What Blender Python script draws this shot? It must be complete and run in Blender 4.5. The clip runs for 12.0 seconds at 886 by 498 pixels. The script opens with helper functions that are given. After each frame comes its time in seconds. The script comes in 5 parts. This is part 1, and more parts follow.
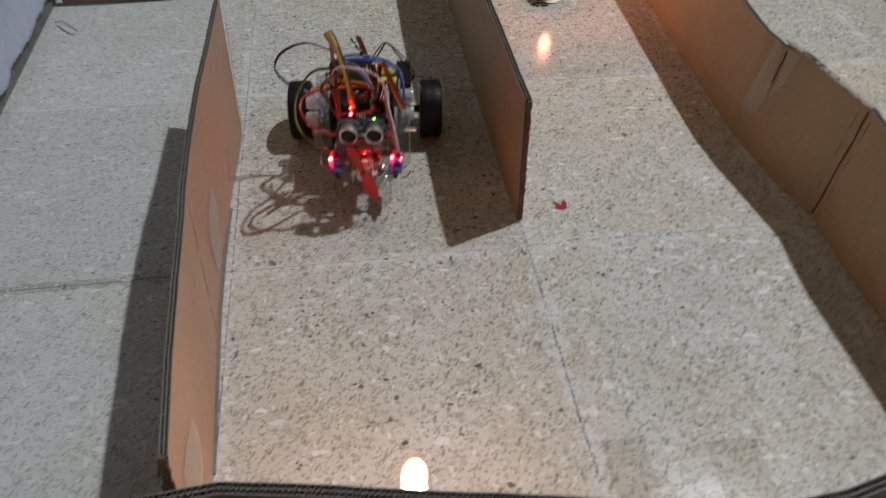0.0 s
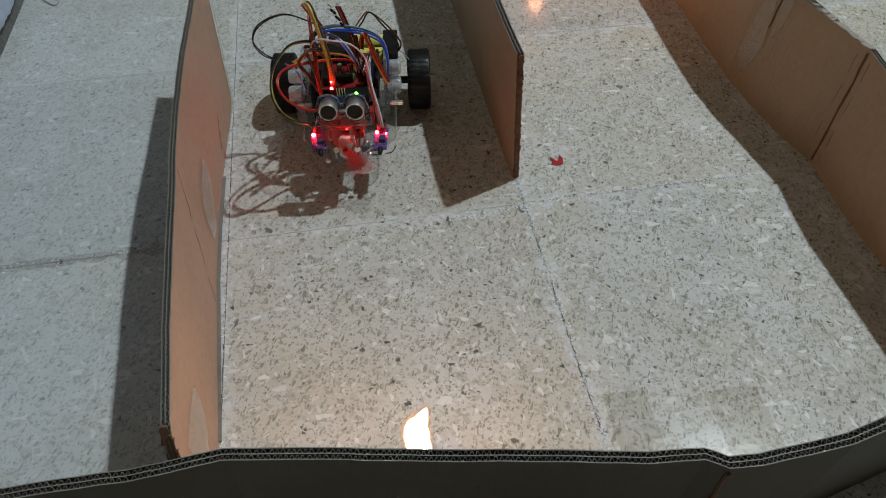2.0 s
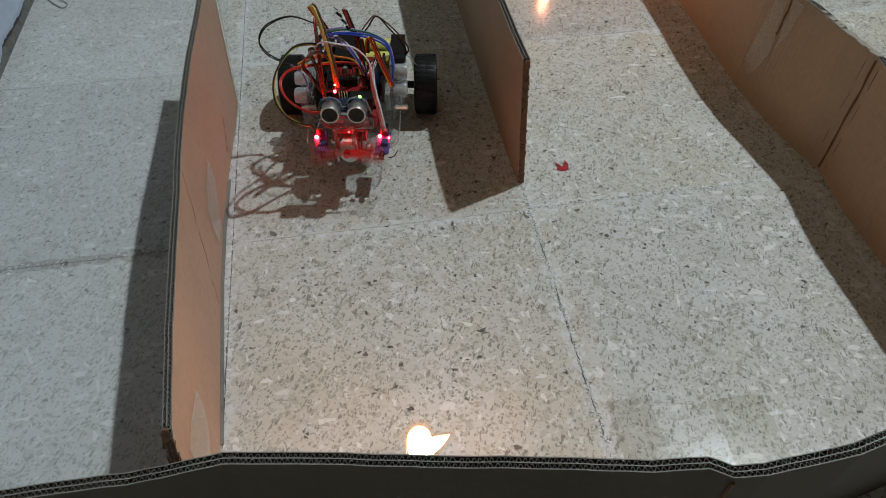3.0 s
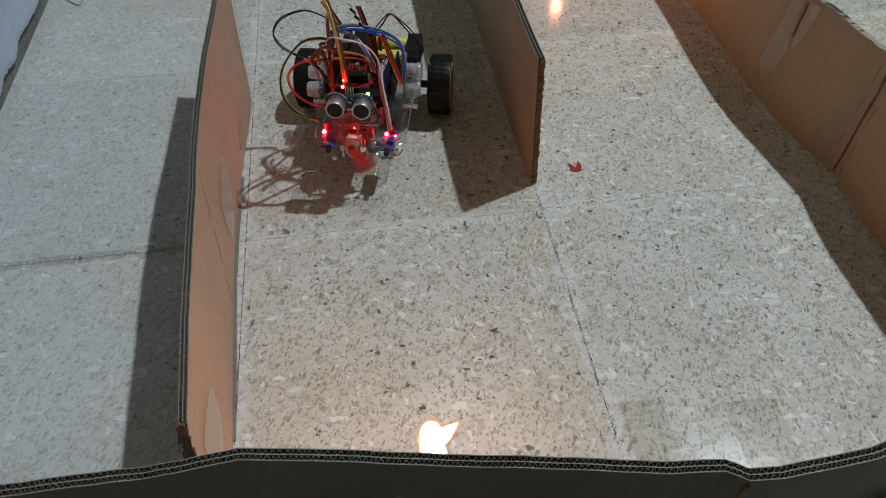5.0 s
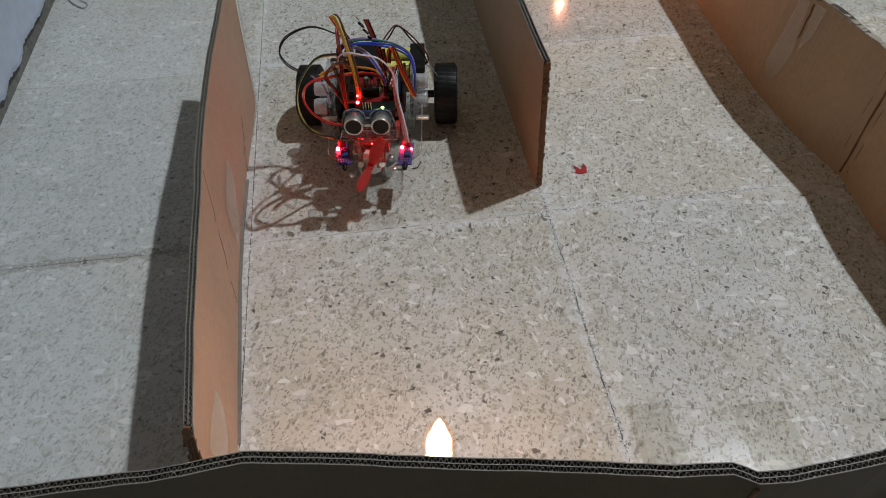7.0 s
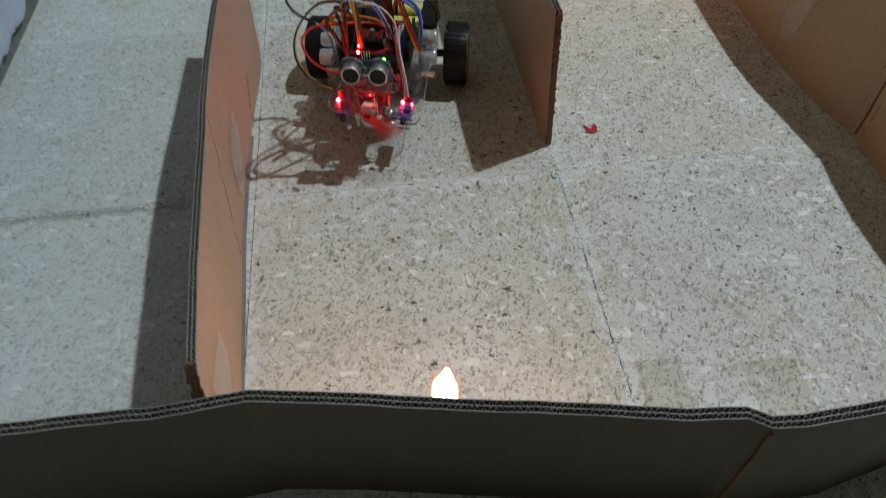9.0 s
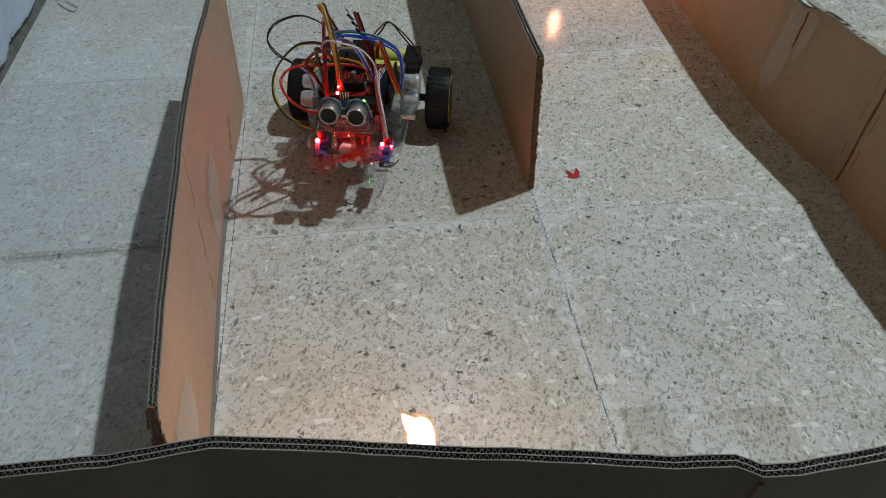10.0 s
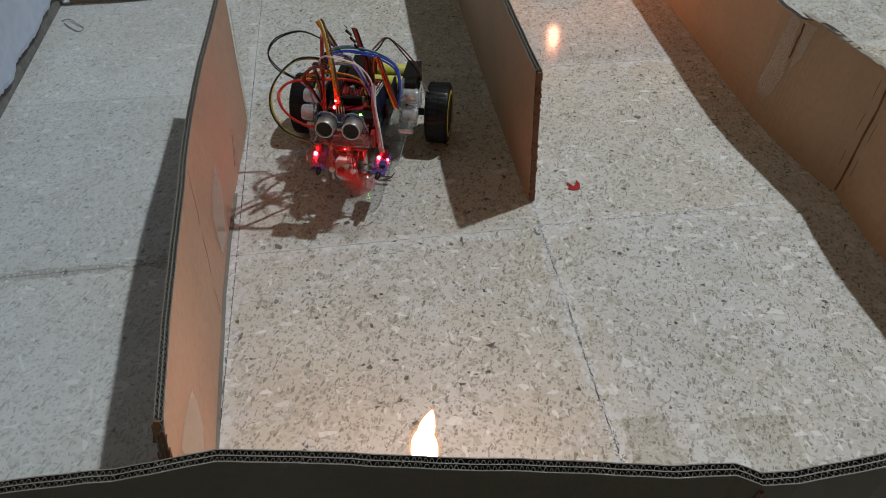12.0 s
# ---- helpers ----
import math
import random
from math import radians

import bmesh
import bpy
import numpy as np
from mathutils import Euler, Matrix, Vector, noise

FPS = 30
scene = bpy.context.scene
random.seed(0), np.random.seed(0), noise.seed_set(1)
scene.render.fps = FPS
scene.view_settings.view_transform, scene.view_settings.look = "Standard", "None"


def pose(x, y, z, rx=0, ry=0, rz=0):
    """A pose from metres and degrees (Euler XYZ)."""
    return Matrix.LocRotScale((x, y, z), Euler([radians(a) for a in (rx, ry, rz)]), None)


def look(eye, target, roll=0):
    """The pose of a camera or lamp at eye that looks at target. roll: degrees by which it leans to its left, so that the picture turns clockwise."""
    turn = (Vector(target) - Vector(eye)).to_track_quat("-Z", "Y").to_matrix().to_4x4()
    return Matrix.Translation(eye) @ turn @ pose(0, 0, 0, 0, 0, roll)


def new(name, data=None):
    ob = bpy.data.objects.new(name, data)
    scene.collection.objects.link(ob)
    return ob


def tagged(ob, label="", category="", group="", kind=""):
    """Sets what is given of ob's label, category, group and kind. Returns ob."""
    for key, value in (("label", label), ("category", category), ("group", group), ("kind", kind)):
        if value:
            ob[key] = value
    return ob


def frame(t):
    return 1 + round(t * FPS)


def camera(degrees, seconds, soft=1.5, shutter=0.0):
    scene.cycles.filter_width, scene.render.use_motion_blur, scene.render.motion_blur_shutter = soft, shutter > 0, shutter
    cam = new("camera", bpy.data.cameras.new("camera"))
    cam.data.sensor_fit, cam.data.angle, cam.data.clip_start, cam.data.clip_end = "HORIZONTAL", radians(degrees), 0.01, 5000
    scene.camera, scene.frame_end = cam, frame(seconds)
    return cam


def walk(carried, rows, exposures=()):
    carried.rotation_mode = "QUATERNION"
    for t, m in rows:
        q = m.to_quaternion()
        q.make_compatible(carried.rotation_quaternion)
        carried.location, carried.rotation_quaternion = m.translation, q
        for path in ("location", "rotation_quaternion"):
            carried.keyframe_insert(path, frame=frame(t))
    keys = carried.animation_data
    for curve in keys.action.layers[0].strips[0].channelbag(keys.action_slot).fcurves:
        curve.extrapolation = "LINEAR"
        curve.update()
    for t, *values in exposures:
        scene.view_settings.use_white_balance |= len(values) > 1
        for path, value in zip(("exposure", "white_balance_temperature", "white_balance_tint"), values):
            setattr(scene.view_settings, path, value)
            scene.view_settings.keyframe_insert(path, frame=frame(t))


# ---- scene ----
cam = camera(64.8, 12.0, soft=0.95, shutter=0.6)
PATH = [
    (0, (-0.169, -0.484, 0.523), (0.057, 0.874, -0.928), 1.9),
    (0.1, (-0.169, -0.473, 0.536), (0.079, 0.854, -0.939), 3.5),
    (0.3, (-0.168, -0.463, 0.547), (0.1, 0.786, -0.991), 4.2),
    (0.5, (-0.163, -0.468, 0.546), (0.097, 0.773, -1.001), 2.6),
    (1, (-0.166, -0.471, 0.531), (0.081, 0.775, -1.014), 1.2),
    (1.5, (-0.165, -0.478, 0.522), (0.053, 0.788, -1.011), -0.0),
    (2, (-0.164, -0.483, 0.519), (0.045, 0.796, -1.004), -0.4),
    (2.5, (-0.164, -0.484, 0.519), (0.037, 0.804, -0.998), -0.3),
    (3, (-0.163, -0.482, 0.518), (0.033, 0.809, -0.996), -0.4),
    (5, (-0.169, -0.482, 0.517), (0.009, 0.814, -0.996), -0.4),
    (5.5, (-0.17, -0.482, 0.516), (0.008, 0.82, -0.992), -0.5),
    (6, (-0.17, -0.479, 0.517), (0.002, 0.823, -0.991), -0.5),
    (6.5, (-0.171, -0.48, 0.515), (-0.001, 0.824, -0.992), -0.6),
    (7, (-0.171, -0.481, 0.515), (0.0, 0.823, -0.992), -0.7),
    (8.8, (-0.172, -0.49, 0.508), (-0.019, 0.822, -0.995), -1.0),
    (9, (-0.176, -0.495, 0.49), (-0.021, 0.778, -1.044), -0.5),
    (9.2, (-0.178, -0.494, 0.476), (0.033, 0.831, -1.01), 1.6),
    (9.5, (-0.17, -0.493, 0.473), (0.028, 0.869, -0.978), 0.8),
    (10, (-0.17, -0.493, 0.476), (0.036, 0.884, -0.96), 1.0),
    (10.5, (-0.17, -0.493, 0.478), (0.034, 0.895, -0.947), 0.9),
    (11, (-0.17, -0.494, 0.478), (0.033, 0.904, -0.937), 0.7),
    (11.5, (-0.169, -0.495, 0.479), (0.029, 0.906, -0.934), 0.3),
    (12, (-0.168, -0.497, 0.481), (0.028, 0.906, -0.931), -0.0),
]
# the phone's white balance drifts as the flames flare
BALANCE = [(0.0, 0.04, 6700, 13), (1.0, -0.03, 6580, 11), (2.3, -0.06, 6230, 5), (3.0, -0.02, 6300, 6), (5.0, 0, 6340, 7), (5.6, 0, 6470, 10), (7.2, 0, 6540, 11),
           (8.8, 0, 6230, 5), (10.0, 0, 6160, 4), (10.8, 0, 6350, 7), (11.5, 0, 6550, 11), (12.0, 0, 6500, 10)]
walk(cam, [(t, look(eye, target, roll)) for t, eye, target, roll in PATH], BALANCE)

# ---- light ----
world = bpy.data.worlds.new("room_dark")
scene.world = world
world.use_nodes = True
world.node_tree.nodes["Background"].inputs[0].default_value = (0.75, 0.85, 1.0, 1)
world.node_tree.nodes["Background"].inputs[1].default_value = 0.008
scene.view_settings.exposure = 0.0

LAMP = Vector((1.83, 0.77, 4.06))
bulb_light = bpy.data.lights.new("ceiling_bulb_light", "POINT")
bulb_light.energy, bulb_light.color, bulb_light.shadow_soft_size = 468.0, (0.895, 0.97, 1.0), 0.05
new("ceiling_bulb_light", bulb_light).location = LAMP - Vector((0, 0, 0.06))


# ---- mesh helpers ----
def part(name, bm, material, parent=None, label="", smooth=False):
    me = bpy.data.meshes.new(name)
    bmesh.ops.recalc_face_normals(bm, faces=bm.faces)
    bm.to_mesh(me)
    bm.free()
    me.materials.append(material)
    if smooth:
        me.shade_smooth()
        me.set_sharp_from_angle(angle=radians(40))
    ob = new(name, me)
    if parent is not None:
        ob.parent = parent
    if label:
        ob["label"] = label
    return ob


def thing(name, label, category, group="", kind="", m=None):
    ob = new(name)
    ob.empty_display_size = 0.02
    if m is not None:
        ob.matrix_basis = m
    return tagged(ob, label, category, group, kind)


def box(bm, centre, size, bevel=0.0, m=None):
    tmp = bmesh.new()
    bmesh.ops.create_cube(tmp, size=1.0)
    bmesh.ops.scale(tmp, vec=size, verts=tmp.verts)
    if bevel:
        bmesh.ops.bevel(tmp, geom=tmp.edges[:], offset=bevel, segments=2, profile=0.7, affect="EDGES")
    if m is not None:
        bmesh.ops.transform(tmp, matrix=m, verts=tmp.verts)
    bmesh.ops.translate(tmp, vec=centre, verts=tmp.verts)
    join(bm, tmp)


def join(bm, tmp):
    me = bpy.data.meshes.new("tmp")
    tmp.to_mesh(me)
    tmp.free()
    bm.from_mesh(me)
    bpy.data.meshes.remove(me)


def lathe(bm, profile, axis=(0, 0, 1), origin=(0, 0, 0), sides=24):
    """A body turned round an axis: profile rows of (radius, height along the axis)."""
    rot = Vector((0, 0, 1)).rotation_difference(Vector(axis)).to_matrix()
    rings = []
    for r, h in profile:
        ring = []
        for i in range(sides):
            a = 2 * math.pi * i / sides
            ring.append(bm.verts.new(rot @ Vector((r * math.cos(a), r * math.sin(a), h)) + Vector(origin)))
        rings.append(ring)
    for a, b in zip(rings, rings[1:]):
        for i in range(sides):
            j = (i + 1) % sides
            bm.faces.new((a[i], a[j], b[j], b[i]))
    for ring in (rings[0], rings[-1]):
        if (ring[0].co - ring[sides // 2].co).length > 1e-6:
            bm.faces.new(ring)


def smooth_line(points, steps=10):
    """A Catmull-Rom line through the points."""
    p = [Vector(q) for q in points]
    p = [2 * p[0] - p[1]] + p + [2 * p[-1] - p[-2]]
    out = []
    for i in range(1, len(p) - 2):
        for k in range(steps):
            t = k / steps
            a, b, c, d = p[i - 1], p[i], p[i + 1], p[i + 2]
            out.append(0.5 * (2 * b + (c - a) * t + (2 * a - 5 * b + 4 * c - d) * t * t + (3 * b - a - 3 * c + d) * t ** 3))
    out.append(p[-2])
    return out


def tube(bm, line, r, sides=6):
    rings = []
    for i, q in enumerate(line):
        d = (line[min(i + 1, len(line) - 1)] - line[max(i - 1, 0)]).normalized()
        u = d.cross(Vector((0.3, 0.2, 1))).normalized()
        v = d.cross(u)
        rings.append([bm.verts.new(q + r * (math.cos(2 * math.pi * k / sides) * u + math.sin(2 * math.pi * k / sides) * v)) for k in range(sides)])
    for a, b in zip(rings, rings[1:]):
        for k in range(sides):
            bm.faces.new((a[k], a[(k + 1) % sides], b[(k + 1) % sides], b[k]))
    bm.faces.new(rings[0])
    bm.faces.new(rings[-1])


def slab(bm, outline, z0, z1, bevel=0.0):
    """A flat plate from an outline of (x, y)."""
    tmp = bmesh.new()
    low = [tmp.verts.new((x, y, z0)) for x, y in outline]
    top = [tmp.verts.new((x, y, z1)) for x, y in outline]
    tmp.faces.new(low[::-1])
    tmp.faces.new(top)
    n = len(outline)
    for i in range(n):
        tmp.faces.new((low[i], low[(i + 1) % n], top[(i + 1) % n], top[i]))
    join(bm, tmp)


# ---- materials ----
def material(name, colour=(0.5, 0.5, 0.5), rough=0.5, metal=0.0, grain=0.0, grain_scale=300.0, bump=0.0, spec=0.5):
    """A surface with two scales of variation in tone and a fine relief."""
    mat = bpy.data.materials.new(name)
    mat.use_nodes = True
    nt = mat.node_tree
    b = nt.nodes["Principled BSDF"]
    b.inputs["Base Color"].default_value = (*colour, 1)
    b.inputs["Roughness"].default_value = rough
    b.inputs["Metallic"].default_value = metal
    b.inputs["Specular IOR Level"].default_value = spec
    if grain or bump:
        co = nt.nodes.new("ShaderNodeTexCoord")
        n1 = noise_node(nt, co.outputs["Object"], grain_scale, 4)
        n2 = noise_node(nt, co.outputs["Object"], grain_scale / 9, 3)
        add = math_node(nt, "ADD", n1, n2)
        if grain:
            lo = tuple(c * (1 - grain) for c in colour)
            hi = tuple(min(1, c * (1 + grain)) for c in colour)
            link(nt, ramp(nt, add, [(0.7, lo), (1.3, hi)], half=True), b.inputs["Base Color"])
        if bump:
            bu = nt.nodes.new("ShaderNodeBump")
            bu.inputs["Strength"].default_value = bump
            bu.inputs["Distance"].default_value = 0.0006
            link(nt, n1, bu.inputs["Height"])
            link(nt, bu.outputs[0], b.inputs["Normal"])
    return mat


def link(nt, a, b):
    nt.links.new(a, b)


def noise_node(nt, vec, scale, detail=3.0, rough=0.55, out=0):
    n = nt.nodes.new("ShaderNodeTexNoise")
    n.inputs["Scale"].default_value = scale
    n.inputs["Detail"].default_value = detail
    n.inputs["Roughness"].default_value = rough
    if vec is not None:
        link(nt, vec, n.inputs["Vector"])
    return n.outputs[out]


def math_node(nt, op, a, b=None, c=None, clamp=False):
    n = nt.nodes.new("ShaderNodeMath")
    n.operation, n.use_clamp = op, clamp
    for i, v in enumerate((a, b, c)):
        if v is None:
            continue
        if isinstance(v, (int, float)):
            n.inputs[i].default_value = v
        else:
            link(nt, v, n.inputs[i])
    return n.outputs[0]


def ramp(nt, fac, stops, half=False):
    n = nt.nodes.new("ShaderNodeValToRGB")
    e = n.color_ramp.elements
    while len(e) < len(stops):
        e.new(0.5)
    for k, (p, c) in zip(e, stops):
        k.position = p / 2 if half else p
        k.color = (*c, 1) if len(c) == 3 else c
    if half:
        fac = math_node(nt, "MULTIPLY", fac, 0.5)
    link(nt, fac, n.inputs[0])
    return n.outputs[0]


def mix(nt, fac, a, b):
    n = nt.nodes.new("ShaderNodeMix")
    n.data_type = "RGBA"
    for sock, v in ((n.inputs[0], fac), (n.inputs[6], a), (n.inputs[7], b)):
        if isinstance(v, (int, float)):
            sock.default_value = v
        elif isinstance(v, tuple):
            sock.default_value = (*v, 1)
        else:
            link(nt, v, sock)
    return n.outputs[2]


def mapping(nt, vec, scale=(1, 1, 1), turn=0.0, loc=(0, 0, 0)):
    n = nt.nodes.new("ShaderNodeMapping")
    n.inputs["Scale"].default_value = scale
    n.inputs["Rotation"].default_value = (0, 0, radians(turn))
    n.inputs["Location"].default_value = loc
    link(nt, vec, n.inputs["Vector"])
    return n.outputs[0]


def shards(nt, vec, scale, turn, stretch, gap, share):
    """A mask of scattered angular stone shards: some cells of a broken net, each shrunk by its own gap."""
    v = mapping(nt, mapping(nt, vec, (1, 1, 1), turn), (scale, scale * stretch, 1))
    rag = noise_node(nt, v, 1.9, 3, 0.6, out=1)
    off = nt.nodes.new("ShaderNodeVectorMath")
    off.operation = "MULTIPLY_ADD"
    link(nt, rag, off.inputs[0])
    off.inputs[1].default_value = (0.62, 0.62, 0)
    link(nt, v, off.inputs[2])
    cell, rim = nt.nodes.new("ShaderNodeTexVoronoi"), nt.nodes.new("ShaderNodeTexVoronoi")
    for n in (cell, rim):
        n.voronoi_dimensions = "2D"
        n.inputs["Scale"].default_value = 1.0
        n.inputs["Randomness"].default_value = 1.0
        link(nt, off.outputs[0], n.inputs["Vector"])
    rim.feature = "DISTANCE_TO_EDGE"
    sep = nt.nodes.new("ShaderNodeSeparateColor")
    link(nt, cell.outputs["Color"], sep.inputs[0])
    picked = math_node(nt, "LESS_THAN", sep.outputs[0], share)
    keep = math_node(nt, "MULTIPLY_ADD", sep.outputs[1], gap, gap * 0.25)
    soft = math_node(nt, "MULTIPLY", math_node(nt, "SUBTRACT", rim.outputs["Distance"], keep), 28.0, clamp=True)
    return math_node(nt, "MULTIPLY", soft, picked), sep.outputs[2]


def terrazzo(name):
    mat = bpy.data.materials.new(name)
    mat.use_nodes = True
    nt = mat.node_tree
    b = nt.nodes["Principled BSDF"]
    geo = nt.nodes.new("ShaderNodeNewGeometry")
    info = nt.nodes.new("ShaderNodeObjectInfo")
    off = nt.nodes.new("ShaderNodeCombineXYZ")
    link(nt, math_node(nt, "MULTIPLY", info.outputs["Random"], 37.0), off.inputs[0])
    link(nt, math_node(nt, "MULTIPLY", info.outputs["Random"], 91.0), off.inputs[1])
    vm = nt.nodes.new("ShaderNodeVectorMath")
    vm.operation = "ADD"
    link(nt, geo.outputs["Position"], vm.inputs[0])
    link(nt, off.outputs[0], vm.inputs[1])
    v = vm.outputs[0]
    cloud = noise_node(nt, v, 11, 5, 0.65)
    fine = noise_node(nt, v, 330, 4, 0.65)
    base = ramp(nt, cloud, [(0.30, (0.465, 0.46, 0.44)), (0.5, (0.535, 0.54, 0.53)), (0.7, (0.58, 0.59, 0.595))])
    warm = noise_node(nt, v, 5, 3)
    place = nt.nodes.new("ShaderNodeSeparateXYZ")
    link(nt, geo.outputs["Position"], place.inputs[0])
    # warm bounced light inside the lanes, put into the floor's colour by place
    in_lanes = math_node(nt, "MULTIPLY", math_node(nt, "ADD", place.outputs[0], 0.42), 6.0, clamp=True)
    cool_tile = math_node(nt, "MULTIPLY", math_node(nt, "MULTIPLY", place.outputs[0], 40.0, clamp=True), math_node(nt, "MULTIPLY", math_node(nt, "SUBTRACT", 0.0, place.outputs[1]), 40.0, clamp=True))
    lane_warmth = math_node(nt, "SUBTRACT", in_lanes, math_node(nt, "MULTIPLY", cool_tile, 0.9), clamp=True)
    warm = math_node(nt, "MULTIPLY_ADD", lane_warmth, 0.17, math_node(nt, "SUBTRACT", warm, 0.04))
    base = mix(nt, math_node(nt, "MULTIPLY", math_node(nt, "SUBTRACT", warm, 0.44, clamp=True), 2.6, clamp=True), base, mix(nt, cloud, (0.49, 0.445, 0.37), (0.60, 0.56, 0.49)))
    base = mix(nt, math_node(nt, "MULTIPLY", math_node(nt, "SUBTRACT", fine, 0.50, clamp=True), 2.2, clamp=True), base, (0.33, 0.30, 0.24))
    # bluish-white clouds where the polish has gone chalky
    chalk = math_node(nt, "MULTIPLY", math_node(nt, "SUBTRACT", noise_node(nt, v, 34, 4, 0.6), 0.53, clamp=True), 5.0, clamp=True)
    base = mix(nt, math_node(nt, "MULTIPLY", chalk, 0.55), base, (0.575, 0.585, 0.615))
    for scale, turn, stretch, gap, share, amount, ca, cb in (
            (62, 25, 1.3, 0.30, 0.20, 0.30, (0.38, 0.355, 0.295), (0.52, 0.495, 0.44)),
            (92, 70, 1.4, 0.28, 0.20, 0.38, (0.30, 0.28, 0.225), (0.46, 0.43, 0.365)),
            (128, -20, 1.5, 0.26, 0.22, 0.43, (0.25, 0.23, 0.18), (0.42, 0.39, 0.33)),
            (165, 55, 1.7, 0.26, 0.24, 0.48, (0.19, 0.175, 0.14), (0.37, 0.34, 0.28)),
            (150, -62, 2.6, 0.24, 0.12, 0.66, (0.11, 0.10, 0.08), (0.26, 0.235, 0.19)),
            (250, 10, 1.4, 0.24, 0.28, 0.54, (0.20, 0.185, 0.15), (0.39, 0.36, 0.30)),
            (330, 110, 1.6, 0.24, 0.22, 0.62, (0.11, 0.105, 0.085), (0.28, 0.26, 0.215)),
            (185, 35, 1.3, 0.40, 0.045, 0.85, (0.045, 0.042, 0.035), (0.12, 0.11, 0.09)),
            (72, 12, 1.9, 0.36, 0.070, 0.75, (0.64, 0.64, 0.63), (0.76, 0.76, 0.75)),
            (110, 80, 2.2, 0.30, 0.060, 0.70, (0.64, 0.64, 0.64), (0.76, 0.76, 0.76)),
            (190, -35, 1.6, 0.27, 0.12, 0.58, (0.60, 0.60, 0.60), (0.72, 0.72, 0.72))):
        m, r = shards(nt, v, scale, turn, stretch, gap, share)
        base = mix(nt, math_node(nt, "MULTIPLY", m, amount), base, mix(nt, r, ca, cb))
    # a greyer, cooler tint beyond the lanes, set by place
    base = mix(nt, math_node(nt, "MULTIPLY", math_node(nt, "SUBTRACT", 1.0, in_lanes), 0.42), base, (0.435, 0.475, 0.485))
    # lime that has crept out of the joints
    tc = nt.nodes.new("ShaderNodeTexCoord")
    sx = nt.nodes.new("ShaderNodeSeparateXYZ")
    link(nt, tc.outputs["Object"], sx.inputs[0])
    edge = math_node(nt, "MAXIMUM", math_node(nt, "ABSOLUTE", sx.outputs[0]), math_node(nt, "ABSOLUTE", sx.outputs[1]))
    creep = math_node(nt, "MULTIPLY_ADD", noise_node(nt, v, 38, 6, 0.72), 0.090, -0.036)
    lime = math_node(nt, "MULTIPLY", math_node(nt, "SUBTRACT", math_node(nt, "ADD", edge, creep), 0.150), 90.0, clamp=True)
    base = mix(nt, math_node(nt, "MULTIPLY", math_node(nt, "MULTIPLY", lime, math_node(nt, "MULTIPLY_ADD", in_lanes, 0.8, 0.2)), math_node(nt, "MULTIPLY", math_node(nt, "SUBTRACT", noise_node(nt, v, 95, 6, 0.7), 0.28, clamp=True), 2.6, clamp=True)), base, (0.655, 0.665, 0.685))
    tone = nt.nodes.new("ShaderNodeHueSaturation")
    link(nt, base, tone.inputs["Color"])
    link(nt, math_node(nt, "MULTIPLY_ADD", info.outputs["Random"], 0.16, 0.92), tone.inputs["Value"])
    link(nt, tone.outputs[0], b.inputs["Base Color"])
    wear = noise_node(nt, v, 9, 5)
    link(nt, math_node(nt, "MULTIPLY_ADD", wear, 0.24, 0.07), b.inputs["Roughness"])
    bu = nt.nodes.new("ShaderNodeBump")
    bu.inputs["Strength"].default_value = 0.18
    bu.inputs["Distance"].default_value = 0.0004
    link(nt, math_node(nt, "ADD", fine, noise_node(nt, v, 40, 2)), bu.inputs["Height"])
    link(nt, bu.outputs[0], b.inputs["Normal"])
    b.inputs["Specular IOR Level"].default_value = 0.18
    return mat


def kraft(name, colour, dark=0.8):
    """Corrugated board's paper: faint ribs, fibres and scuffs."""
    mat = bpy.data.materials.new(name)
    mat.use_nodes = True
    nt = mat.node_tree
    b = nt.nodes["Principled BSDF"]
    geo = nt.nodes.new("ShaderNodeNewGeometry")
    v = geo.outputs["Position"]
    big = noise_node(nt, v, 11, 4)
    fib = noise_node(nt, mapping(nt, v, (900, 900, 90)), 1.0, 3)
    mott = noise_node(nt, v, 150, 3)
    s = math_node(nt, "MULTIPLY_ADD", fib, 0.35, math_node(nt, "MULTIPLY_ADD", mott, 0.3, math_node(nt, "MULTIPLY", big, 0.35)))
    col = ramp(nt, s, [(0.32, tuple(c * dark for c in colour)), (0.5, colour), (0.68, tuple(min(1, c * 1.13) for c in colour))])
    link(nt, col, b.inputs["Base Color"])
    b.inputs["Roughness"].default_value = 0.62
    b.inputs["Specular IOR Level"].default_value = 0.35
    bu = nt.nodes.new("ShaderNodeBump")
    bu.inputs["Strength"].default_value = 0.25
    bu.inputs["Distance"].default_value = 0.0005
    link(nt, math_node(nt, "ADD", fib, noise_node(nt, v, 30, 2)), bu.inputs["Height"])
    link(nt, bu.outputs[0], b.inputs["Normal"])
    return mat


